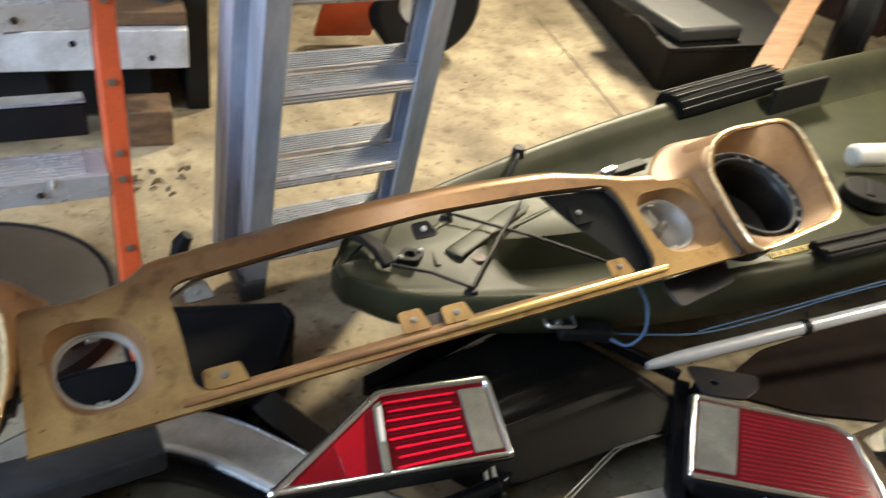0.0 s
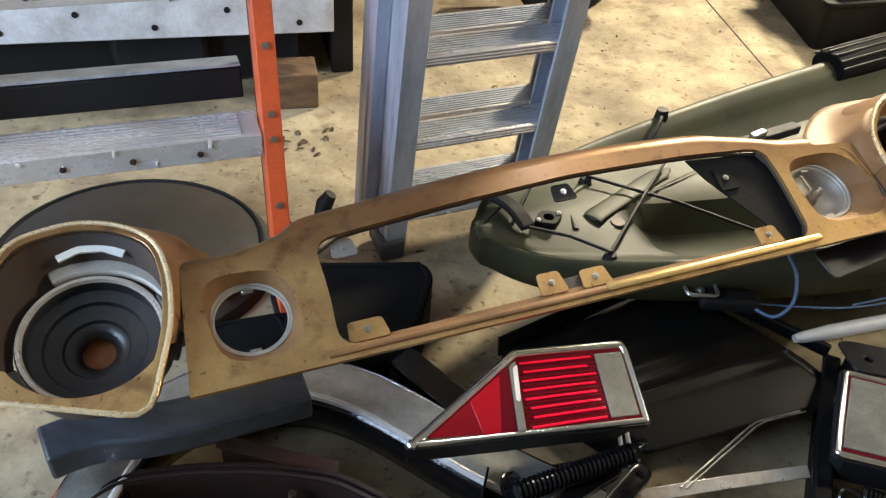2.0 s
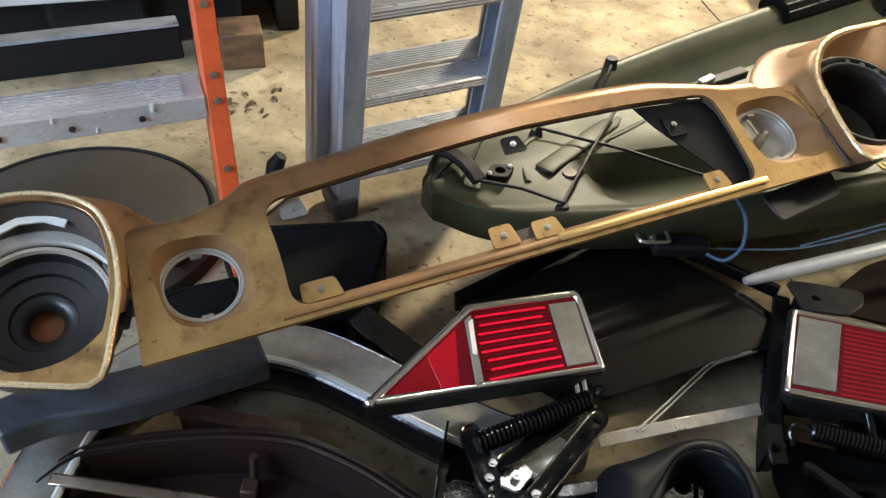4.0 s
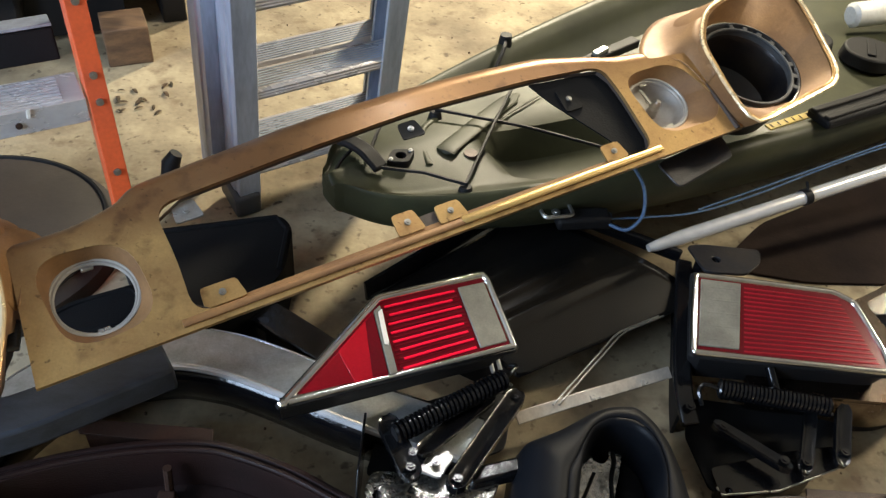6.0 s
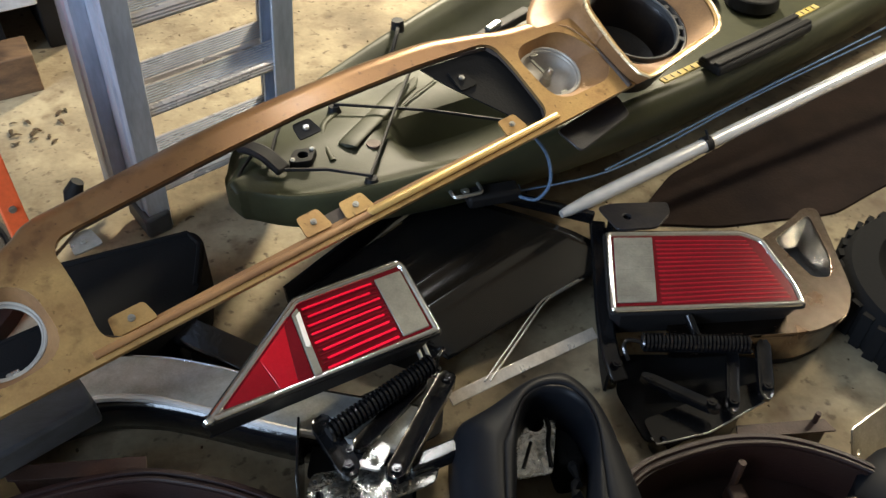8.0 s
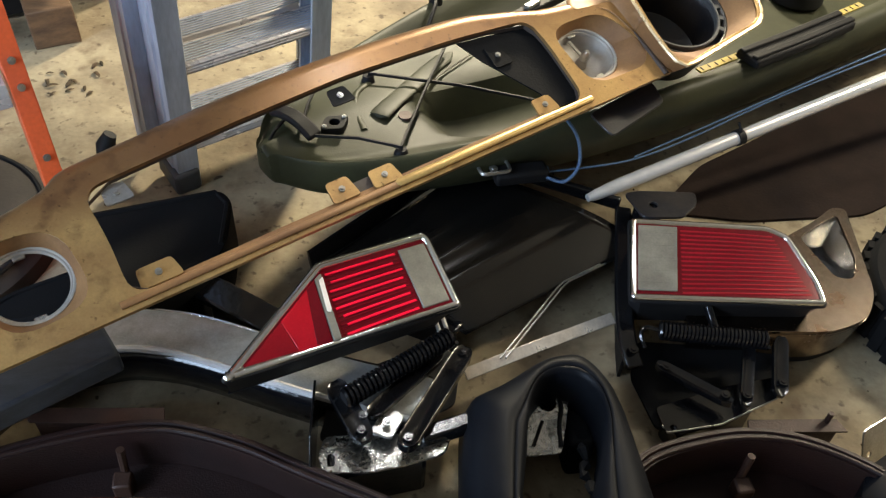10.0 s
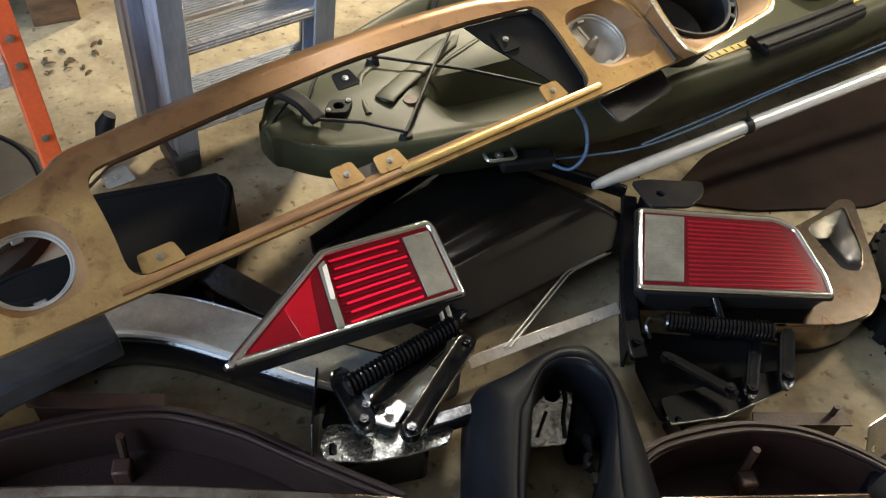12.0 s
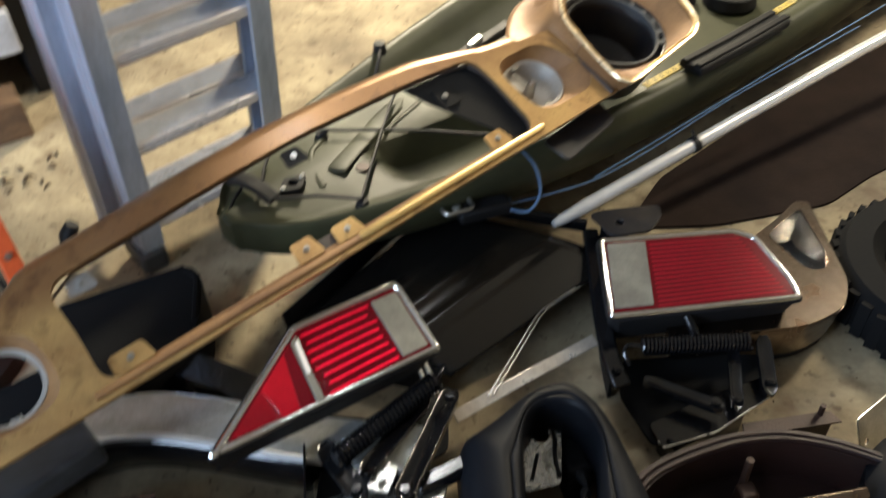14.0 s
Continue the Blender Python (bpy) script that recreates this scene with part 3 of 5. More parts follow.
def rib_rows(m, ob, a, b, c, d, rows, material, r=0.0022, lift=0.006, ragged=0.0):
    """Horizontal ribs over the patch a (bottom start) b (bottom end) c (top end) d (top start)."""
    rng = random.Random(7)
    for i in range(rows):
        t = (i + 0.5) / rows
        p = Vector(a).lerp(Vector(d), t)
        q = Vector(b).lerp(Vector(c), t)
        p, q = p.lerp(q, ragged * rng.random()), q.lerp(p, ragged * rng.random())
        part("rib", sweep([m @ Vector((*p, lift - 0.002)), m @ Vector((*p.lerp(q, 0.5), lift - 0.001)), m @ Vector((*q, lift - 0.002))], r, 8, flat=0.5), material, ob)


LA = [(-0.408, 0.032), (-0.19, 0.155), (0.010, 0.142), (0.016, 0.128), (0.0, -0.008)]
lampA_out = rounded(LA, 0.008, 3)
lampA_lens = rounded(offset(LA, 0.0095), 0.005, 3)
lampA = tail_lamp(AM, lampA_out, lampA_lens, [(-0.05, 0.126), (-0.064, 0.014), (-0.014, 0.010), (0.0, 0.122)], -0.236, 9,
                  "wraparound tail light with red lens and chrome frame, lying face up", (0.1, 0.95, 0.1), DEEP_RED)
# one red lens: its lit and shaded facets are painted in separate reds
part("side_lens", plate(AM, [(-0.290, 0.083), (-0.210, 0.128), (-0.232, 0.020), (-0.285, 0.0265)], (), 0.006, 0.0066), SIDE_RED, lampA, "side facet painted in a lit red", bevel=0.002)
part("side_lens", plate(AM, [(-0.372, 0.037), (-0.286, 0.085), (-0.281, 0.026)], (), 0.006, 0.006), TIP_RED, lampA, "side lens tip painted in a shaded red", bevel=0.002)
# the lamp's reflection down the curved lens, painted as two pale pieces
part("divider_highlight", plate(AM, [(-0.208, 0.129), (-0.194, 0.136), (-0.216, 0.018), (-0.229, 0.020)], (), 0.006, 0.0085), CLEAR, lampA, "lens divider with its highlight set in a cloudy colour", bevel=0.002)
part("highlight_facet", plate(AM, [(-0.203, 0.124), (-0.194, 0.128), (-0.207, 0.072), (-0.2105, 0.066), (-0.216, 0.070)], (), 0.002, 0.0095), PALE, lampA, "pale facet painted as a lamp reflection", bevel=0.0008)
part("dark_band", plate(AM, [(-0.228, 0.117), (-0.210, 0.127), (-0.231, 0.021), (-0.256, 0.025)], (), 0.003, 0.0072), DEEP_RED, lampA, "deep red band of the lens painted as shaded", bevel=0.0008)
# bright reflections in the lens prisms painted as red ribs, dark ribs between
rib_rows(AM, lampA, (-0.209, 0.016), (-0.069, 0.010), (-0.054, 0.130), (-0.188, 0.139), 8, LIT_RED, 0.0026, 0.0055, 0.12)
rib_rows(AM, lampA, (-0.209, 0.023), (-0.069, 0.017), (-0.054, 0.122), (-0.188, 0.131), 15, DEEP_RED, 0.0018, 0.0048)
LB = [(0.019, 0.086), (0.285, 0.046), (0.320, 0.020), (0.338, -0.088), (0.335, -0.137), (-0.028, -0.092)]
lampB_out = rounded(LB, 0.012, 3)
lampB_lens = rounded(offset(LB, 0.0095), 0.007, 3)
lampB = tail_lamp(BM, lampB_out, lampB_lens, [(0.030, 0.068), (0.104, 0.057), (0.062, -0.084), (-0.010, -0.075)], 0.1, 12,
                  "tail light with faded red ribbed lens and chrome frame", (0.75, 1.02, 0.1), B_RED)
rib_rows(BM, lampB, (0.070, -0.092), (0.314, -0.118), (0.284, 0.026), (0.110, 0.054), 15, FADED_RED, 0.0024, 0.0045)
for k in range(5):
    t = (k + 0.5) / 5
    a, b = Vector((0.031, 0.066)).lerp(Vector((-0.009, -0.074)), t), Vector((0.103, 0.056)).lerp(Vector((0.062, -0.083)), t)
    part("rib", sweep([BM @ Vector((*a, 0.006)), BM @ Vector((*b, 0.006))], 0.0022, 6, flat=0.3), CLEAR, lampB)


# ---- bumpers ----
def bumper_bar(name, label, path, prof, material, at):
    ob = thing(name, label, "bumper", at=at)
    pts = curved(path, 6)
    rings = []
    for i, p in enumerate(pts):
        t = (pts[min(i + 1, len(pts) - 1)] - pts[max(i - 1, 0)]).normalized()
        s = Vector((t.y, -t.x, 0)).normalized()
        rings.append([p + s * a + Vector((0, 0, b)) for a, b in prof])
    part("bar", loft(bmesh.new(), rings), material, ob, angle=50)
    return ob


PROF = [(-0.045, -0.006), (-0.040, 0.002), (-0.034, 0.0), (0.0, 0.003), (0.030, 0.0), (0.040, -0.004), (0.040, -0.012), (0.02, -0.012), (-0.035, -0.012)]
LINE = [(-0.60, 0.51, 0.12), (-0.605, 0.66, 0.12), (-0.58, 0.83, 0.12), (-0.48, 0.95, 0.12), (-0.34, 0.992, 0.12), (-0.242, 0.983, 0.12), (-0.15, 0.950, 0.12), (0.02, 0.870, 0.12), (0.2, 0.80, 0.12)]
bumper = bumper_bar("car_bumper", "dulled chrome car bumper on the floor", LINE, PROF, BUMPER, (-0.3, 0.95, 0.02))


def along(a, b):
    """The bumper's line moved towards its face by a and up by b."""
    pts, out = curved(LINE, 6), []
    for i, p in enumerate(pts):
        t = (pts[min(i + 1, len(pts) - 1)] - pts[max(i - 1, 0)]).normalized()
        out.append(p + Vector((t.y, -t.x, 0)).normalized() * a + Vector((0, 0, b)))
    return out


# chrome face turned under; the dark it reflects is painted in as black
face = [along(a, b) for a, b in ((0.036, -0.008), (0.047, -0.014), (0.052, -0.03), (0.050, -0.06), (0.040, -0.10), (0.020, -0.115), (0.012, -0.115), (0.03, -0.09), (0.038, -0.05))]
part("dark_reflection", loft(bmesh.new(), [list(r) for r in zip(*face)]), BLACK, bumper, "bumper face painted black for the dark it reflects", angle=60)
part("filler_strip", ribbon(curved([(-0.66, 0.70, 0.19), (-0.60, 0.745, 0.19), (-0.5, 0.78, 0.192), (-0.40, 0.835, 0.195), (-0.30, 0.892, 0.198)], 4), 0.075, 0.05), GREY_RUBBER, bumper, "grey-blue rubber filler strip", bevel=0.006)
# highlight on the bumper's front edge, built as a paler tube
part("edge_highlight", sweep(along(0.041, -0.006), 0.0068, 8), POLISHED, bumper, "pale tube for the highlight along the chrome edge")
part("rear_edge", sweep(along(-0.043, 0.0), 0.003, 6), CHROME, bumper, "thin chrome rear edge")
end = thing("bumper_end", "scuffed chrome bumper end with an open pocket", "bumper", at=(1.0, 1.0, 0.0))
E_OUT = rounded([(0.968, 1.125), (1.061, 1.172), (1.121, 1.212), (1.150, 1.206), (1.124, 1.09), (1.095, 0.965), (1.05, 0.905), (0.966, 0.880), (0.70, 0.905), (0.70, 0.95), (0.95, 0.955)], 0.03, 5)
E_POCKET = rounded([(1.010, 1.128), (1.075, 1.164), (1.122, 1.190), (1.100, 1.060), (1.072, 1.006), (1.036, 1.012)], 0.016, 4)
part("bar", plate(Matrix.Identity(4), E_OUT, (E_POCKET,), 0.016, 0.122), BROWN_CHROME, end, "scuffed chrome top", bevel=0.006, seg=3)
part("side", wall_between(Matrix.Identity(4), offset(E_OUT, 0.014), offset(E_OUT, 0.001), 0.03, 0.115, 96, 0.002), BROWN_CHROME, end, "chrome side turned down to the floor")
part("pocket", wall_between(Matrix.Identity(4), offset(E_POCKET, 0.014), E_POCKET, 0.045, 0.115, 64, 0.002), CHROME, end, "chrome pocket wall")
part("pocket_floor", plate(Matrix.Identity(4), offset(E_POCKET, 0.010), (), 0.004, 0.046), GREY_RUBBER, end, "blue-grey pocket floor")
part("foot", plate(Matrix.Identity(4), offset(E_OUT, 0.016), (), 0.02, 0.031), MATT_BLACK, end)

strip = part("chrome_trim_strip", ribbon([(0.275, 0.858, 0.10), (0.42, 0.912, 0.10), (0.572, 0.964, 0.10)], 0.022, 0.004, (0.2, -0.5, 1)), RIM_STEEL, bevel=0.001)
tagged(strip, "rust-tinged chrome trim strip behind the black surround", "trim strip")


# ---- hood hinges ----
def coil(a, b, r, turns, wire):
    a, b = Vector(a), Vector(b)
    t = (b - a).normalized()
    s = t.cross(Vector((0, 0, 1))).normalized()
    u = s.cross(t)
    k = turns * 10
    return sweep([a.lerp(b, i / k) + (s * math.cos(2 * math.pi * i / 10) + u * math.sin(2 * math.pi * i / 10)) * r for i in range(k + 1)], wire, 5)


def arm(ob, a, b, w, thick, material, name="arm", label=""):
    a, b = Vector(a), Vector(b)
    t = (b - a).normalized()
    pts = [a - t * 0.018, a - t * 0.01, a, b, b + t * 0.01, b + t * 0.018]
    ws = [w * 0.45, w * 0.85, w, w, w * 0.85, w * 0.45]
    s = t.cross(Vector((0, 0, 1))).normalized()
    u = s.cross(t)
    rings = [[p + s * (q / 2) + u * thick / 2, p + s * (q / 2 - 0.006) + u * (thick / 2 - 0.003), p - s * (q / 2 - 0.006) + u * (thick / 2 - 0.003), p - s * (q / 2) + u * thick / 2, p - s * (q / 2) - u * thick / 2, p + s * (q / 2) - u * thick / 2] for p, q in zip(pts, ws)]
    return part(name, loft(bmesh.new(), rings), material, ob, label, bevel=0.0015)


ROUGH_STEEL = mat("pitted_bare_steel", (0.62, 0.61, 0.57), 0.26, 1.0, (0.10, 0.10, 0.09), 60, 0.9, 0.9, 130, rvar=0.18)


def hinge(label, at):
    return thing("hood_hinge", label, "car hinge", "pair of spring hood hinges", at=at)


hA = hinge("glossy black spring-loaded hood hinge with bare steel plate", (0.12, 0.75, 0.1))
slot = rounded([(0.032, 0.694), (0.044, 0.694), (0.044, 0.716), (0.032, 0.716)], 0.005, 3)
part("base_plate", plate(Matrix.Translation((0, 0, 0.11)), rounded([(0.017, 0.715), (0.024, 0.684), (0.10, 0.678), (0.156, 0.686), (0.22, 0.700), (0.235, 0.735), (0.13, 0.745), (0.03, 0.75)], 0.012, 3), (slot,), 0.006, 0.0), ROUGH_STEEL, hA, "bare shiny base plate", bevel=0.0015)
part("side_plate", plate(pose(0.012, 0.74, 0.11, 90, 0, 86), [(-0.06, -0.06), (0.10, -0.06), (0.10, 0.03), (-0.02, 0.05), (-0.06, 0.0)], (), 0.004, 0.0), BLACK, hA, bevel=0.001)
part("mount_foot", slab(yawed(0.11, 0.71, 0.055, 8), 0.16, 0.05, 0.105), BLACK, hA, bevel=0.01)
arm(hA, (0.16, 0.705, 0.15), (0.272, 0.885, 0.12), 0.034, 0.018, BLACK)
arm(hA, (0.088, 0.725, 0.15), (0.055, 0.80, 0.16), 0.036, 0.016, BLACK)
arm(hA, (0.115, 0.77, 0.145), (0.22, 0.87, 0.135), 0.028, 0.012, BLACK)
part("link_plate", plate(Matrix.Translation((0, 0, 0.135)), rounded([(0.10, 0.735), (0.135, 0.72), (0.16, 0.76), (0.135, 0.785)], 0.008, 3), (), 0.006, 0.0), STEEL, hA, "bare steel link plate", bevel=0.001)
part("arm", slab(yawed(0.225, 0.74, 0.115, 15), 0.09, 0.03, 0.03), BLACK, hA, bevel=0.006)
part("spring", coil((0.064, 0.775, 0.172), (0.25, 0.888, 0.172), 0.0155, 26, 0.0036), BLACK, hA, "black coil spring")
part("spring_core", sweep([(0.064, 0.775, 0.172), (0.25, 0.888, 0.172)], 0.0125, 10), MATT_BLACK, hA)
part("spring_hook", sweep(curved([(0.25, 0.888, 0.172), (0.262, 0.898, 0.176), (0.272, 0.915, 0.172), (0.262, 0.922, 0.165)], 4), 0.004, 6), BLACK, hA)
for x, y, zz in ((0.13, 0.745, 0.143), (0.088, 0.725, 0.158), (0.092, 0.752, 0.158), (0.16, 0.705, 0.158), (0.272, 0.885, 0.128)):
    screw(hA, Matrix.Translation((x, y, zz)), 0.0075, STEEL if x == 0.13 else BLACK, "bolt")
part("web_plate", plate(Matrix.Translation((0, 0, 0.095)), rounded([(0.018, 0.75), (0.05, 0.87), (0.22, 0.935), (0.275, 0.905), (0.25, 0.80), (0.13, 0.755)], 0.015, 3), (), 0.006, 0.0), MATT_BLACK, hA, bevel=0.002)
for dx in (0, 0.014):
    part("pin", sweep([(0.225 + dx, 0.945, 0.17), (0.235 + dx, 0.915, 0.15)], 0.004, 8), STEEL, hA)

hB = hinge("oily black spring-loaded hood hinge with coil spring", (0.72, 0.8, 0.05))
part("base_plate", plate(Matrix.Translation((0, 0, 0.07)), rounded([(0.605, 0.782), (0.608, 0.730), (0.711, 0.738), (0.852, 0.788), (0.868, 0.829), (0.748, 0.814)], 0.01, 3), (circle(0.625, 0.738, 0.006, 10),), 0.005, 0.0), BLACK, hB, bevel=0.0015)
part("mount_foot", slab(yawed(0.70, 0.765, 0.035, 14), 0.16, 0.045, 0.065), BLACK, hB, bevel=0.008)
arm(hB, (0.635, 0.84, 0.10), (0.715, 0.77, 0.10), 0.022, 0.014, BLACK)
arm(hB, (0.835, 0.79, 0.09), (0.86, 0.865, 0.11), 0.026, 0.014, BLACK)
arm(hB, (0.765, 0.775, 0.09), (0.795, 0.855, 0.11), 0.022, 0.012, BLACK)
part("spring", coil((0.632, 0.896, 0.14), (0.822, 0.858, 0.14), 0.0150, 28, 0.0034), BLACK, hB, "black coil spring")
part("spring_core", sweep([(0.632, 0.896, 0.14), (0.822, 0.858, 0.14)], 0.0122, 10), MATT_BLACK, hB)
part("spring_hook", sweep(curved([(0.632, 0.896, 0.14), (0.610, 0.905, 0.14), (0.598, 0.895, 0.135), (0.602, 0.875, 0.12)], 4), 0.004, 6), BLACK, hB)
for x, y, zz in ((0.72, 0.772, 0.107), (0.635, 0.84, 0.107), (0.765, 0.775, 0.096), (0.84, 0.795, 0.097)):
    screw(hB, Matrix.Translation((x, y, zz)), 0.008, BLACK, "bolt")
# black plate and block stand in for shaded floor between the arms
part("web_plate", plate(Matrix.Translation((0, 0, 0.055)), rounded([(0.60, 0.745), (0.84, 0.79), (0.885, 0.885), (0.80, 0.91), (0.62, 0.94), (0.585, 0.86)], 0.015, 3), (), 0.006, 0.0), VOID_BLACK, hB, bevel=0.002)
part("shade_block", slab(yawed(0.73, 0.85, 0.022, 10), 0.2, 0.1, 0.044), VOID_BLACK, hB)
part("bare_edge", sweep([(0.607, 0.745, 0.068), (0.612, 0.731, 0.068), (0.711, 0.738, 0.068), (0.852, 0.789, 0.068)], 0.0022, 6), STEEL, hB, "worn bare metal edge")
part("post", sweep([(0.73, 0.93, 0.16), (0.74, 0.895, 0.13)], 0.009, 10), BLACK, hB)


# ---- black sheet panel under the lamps ----
bp = thing("black_sheet_panel", "glossy black pressed sheet-metal car panel", "car panel", at=(0.35, 1.1, 0.0))
rows = []
for i in range(41):
    v = i / 40
    row = []
    for j in range(17):
        u = j / 16
        a = Vector((0.020, 1.140, 0)).lerp(Vector((0.352, 1.392, 0)), u)
        b = Vector((0.292, 0.960, 0)).lerp(Vector((0.690, 1.150, 0)), u)
        p = a.lerp(b, v)
        ribs = sum(math.exp(-((v - c) / 0.035) ** 2) for c in (0.30, 0.48, 0.66)) * math.sin(math.pi * min(1, 0.1 + 0.9 * u)) ** 0.5
        p.z = 0.095 + 0.018 * math.sin(math.pi * v) + 0.007 * ribs + 0.02 * u - 0.05 * max(0, v - 0.75)
        row.append(p)
    rows.append(row)
sheet = part("sheet", loft(bmesh.new(), rows, closed=False), BLACK_METAL, bp, angle=70)
sol = sheet.modifiers.new("solid", "SOLIDIFY")
sol.thickness, sol.offset = 0.003, 0
part("raised_edge", ribbon([(0.010, 1.14, 0.115), (0.09, 1.20, 0.125), (0.17, 1.262, 0.13), (0.25, 1.33, 0.135), (0.345, 1.40, 0.135)], 0.006, 0.05), BLACK, bp)
part("raised_edge", ribbon([(0.345, 1.405, 0.135), (0.485, 1.345, 0.130), (0.66, 1.250, 0.125)], 0.014, 0.03), BLACK, bp, bevel=0.004)
part("folded_flange", ribbon([(0.02, 1.145, 0.05), (0.35, 1.395, 0.055)], 0.004, 0.10), MATT_BLACK, bp)
part("folded_flange", ribbon([(0.36, 1.385, 0.055), (0.655, 1.20, 0.05)], 0.004, 0.10), MATT_BLACK, bp)
part("folded_flange", ribbon([(0.05, 1.12, 0.045), (0.28, 0.985, 0.045)], 0.004, 0.09), MATT_BLACK, bp)
part("mount_plate", plate(Matrix.Translation((0, 0, 0.17)), rounded([(0.655, 1.235), (0.69, 1.240), (0.806, 1.226), (0.797, 1.190), (0.755, 1.154), (0.675, 1.160)], 0.012, 3), (circle(0.706, 1.195, 0.009, 12),), 0.006, 0.0), BUCKET, bp, "dark grey plate with a bolt hole", bevel=0.002)
part("leg", slab(Matrix.Translation((0.70, 1.20, 0.082)), 0.05, 0.03, 0.163), BLACK, bp)
arm_b = thing("angle_bracket", "glossy black bent bracket arm beside the tail light", "bracket", at=(0.60, 1.0, 0.0))
part("arm", ribbon(curved([(0.662, 1.235, 0.125), (0.625, 1.10, 0.125), (0.592, 0.98, 0.125), (0.576, 0.90, 0.12), (0.580, 0.845, 0.10)], 5), 0.034, 0.014), BLACK, arm_b, bevel=0.005)
part("web", ribbon(curved([(0.670, 1.225, 0.06), (0.636, 1.10, 0.06), (0.603, 0.98, 0.06), (0.585, 0.90, 0.06)], 5), 0.006, 0.12), MATT_BLACK, arm_b)
for x, y in ((0.572, 0.915), (0.578, 0.868)):
    screw(arm_b, Matrix.Translation((x, y, 0.125)), 0.009, BLACK, "bolt")
trim = thing("bent_trim_strip", "thin pale bent metal trim strip lying on the black panel", "trim strip", at=(0.48, 1.05, 0.09))
for off in (0.0, 0.010):
    part("wire", sweep([(0.342 + off, 0.884, 0.105), (0.482 + off, 1.044, 0.105), (0.498 + off, 1.057, 0.106), (0.58 + off, 1.096, 0.108)], 0.002, 6), STEEL, trim)


# ---- padded black surround ----
pad = thing("padded_surround", "black padded vinyl instrument surround with seam", "car part", at=(0.4, 0.6, 0.0))
pad_out = rounded([(0.264, 0.778), (0.309, 0.796), (0.361, 0.816), (0.414, 0.836), (0.462, 0.842), (0.484, 0.818), (0.505, 0.776), (0.517, 0.72), (0.523, 0.63), (0.524, 0.40), (0.232, 0.40), (0.246, 0.65)], 0.015, 4)
pad_in = rounded([(0.290, 0.45), (0.312, 0.573), (0.334, 0.656), (0.353, 0.726), (0.373, 0.765), (0.405, 0.784), (0.448, 0.776), (0.470, 0.738), (0.470, 0.686), (0.450, 0.628), (0.425, 0.565), (0.40, 0.45)], 0.02, 4)
po, pi_ = resample(pad_out, 96), resample(pad_in, 96)
section = ((-0.06, 0.0), (-0.08, 0.05), (-0.04, 0.105), (0.06, 0.15), (0.22, 0.180), (0.42, 0.194), (0.62, 0.2), (0.76, 0.2), (0.80, 0.196), (0.84, 0.1995), (0.92, 0.198), (0.99, 0.188), (1.04, 0.16), (1.05, 0.10), (0.9, 0.09), (0.5, 0.12), (0.1, 0.02))
rings = [[Vector((a[0] + (b[0] - a[0]) * t, a[1] + (b[1] - a[1]) * t, h)) for t, h in section] for a, b in zip(po, pi_)]
rings.append(rings[0])
bm = loft(bmesh.new(), rings, caps=(False, False))
bmesh.ops.remove_doubles(bm, verts=bm.verts, dist=0.0001)
part("pad", bm, PAD, pad, angle=75)
LT = Matrix.Translation((0, 0, 0.10))
steel_plate = part("latch_plate", plate(LT, rounded([(0.350, 0.69), (0.370, 0.771), (0.393, 0.799), (0.408, 0.818), (0.445, 0.815), (0.436, 0.762), (0.412, 0.69)], 0.008, 3), (circle(0.402, 0.775, 0.014, 20), circle(0.428, 0.794, 0.006, 12)), 0.004, 0.0, lambda x, y: 0.25 * (y - 0.70)), ROUGH_STEEL, pad, "bare steel plate with a round hole", bevel=0.0015)
part("groove", sweep(curved([(0.398, 0.812, 0.128), (0.404, 0.797, 0.126), (0.420, 0.786, 0.123), (0.424, 0.765, 0.117), (0.415, 0.735, 0.110), (0.412, 0.70, 0.101)], 4), 0.004, 6), MATT_BLACK, steel_plate, "dark pressed groove")
part("groove", sweep([(0.388, 0.745, 0.112), (0.366, 0.705, 0.102)], 0.003, 6), MATT_BLACK, steel_plate)
part("socket", slab(Matrix.Translation((0.452, 0.745, 0.05)), 0.045, 0.09, 0.10), VOID_BLACK, pad, "dull black socket under the arch", bevel=0.012)
part("ragged_liner", sweep(curved([(0.432, 0.60, 0.13), (0.437, 0.625, 0.12), (0.428, 0.64, 0.125), (0.441, 0.66, 0.12), (0.438, 0.69, 0.125)], 3), [0.004 + 0.003 * (k % 3) for k in range(13)], 6), VOID_BLACK, pad, "torn black liner")


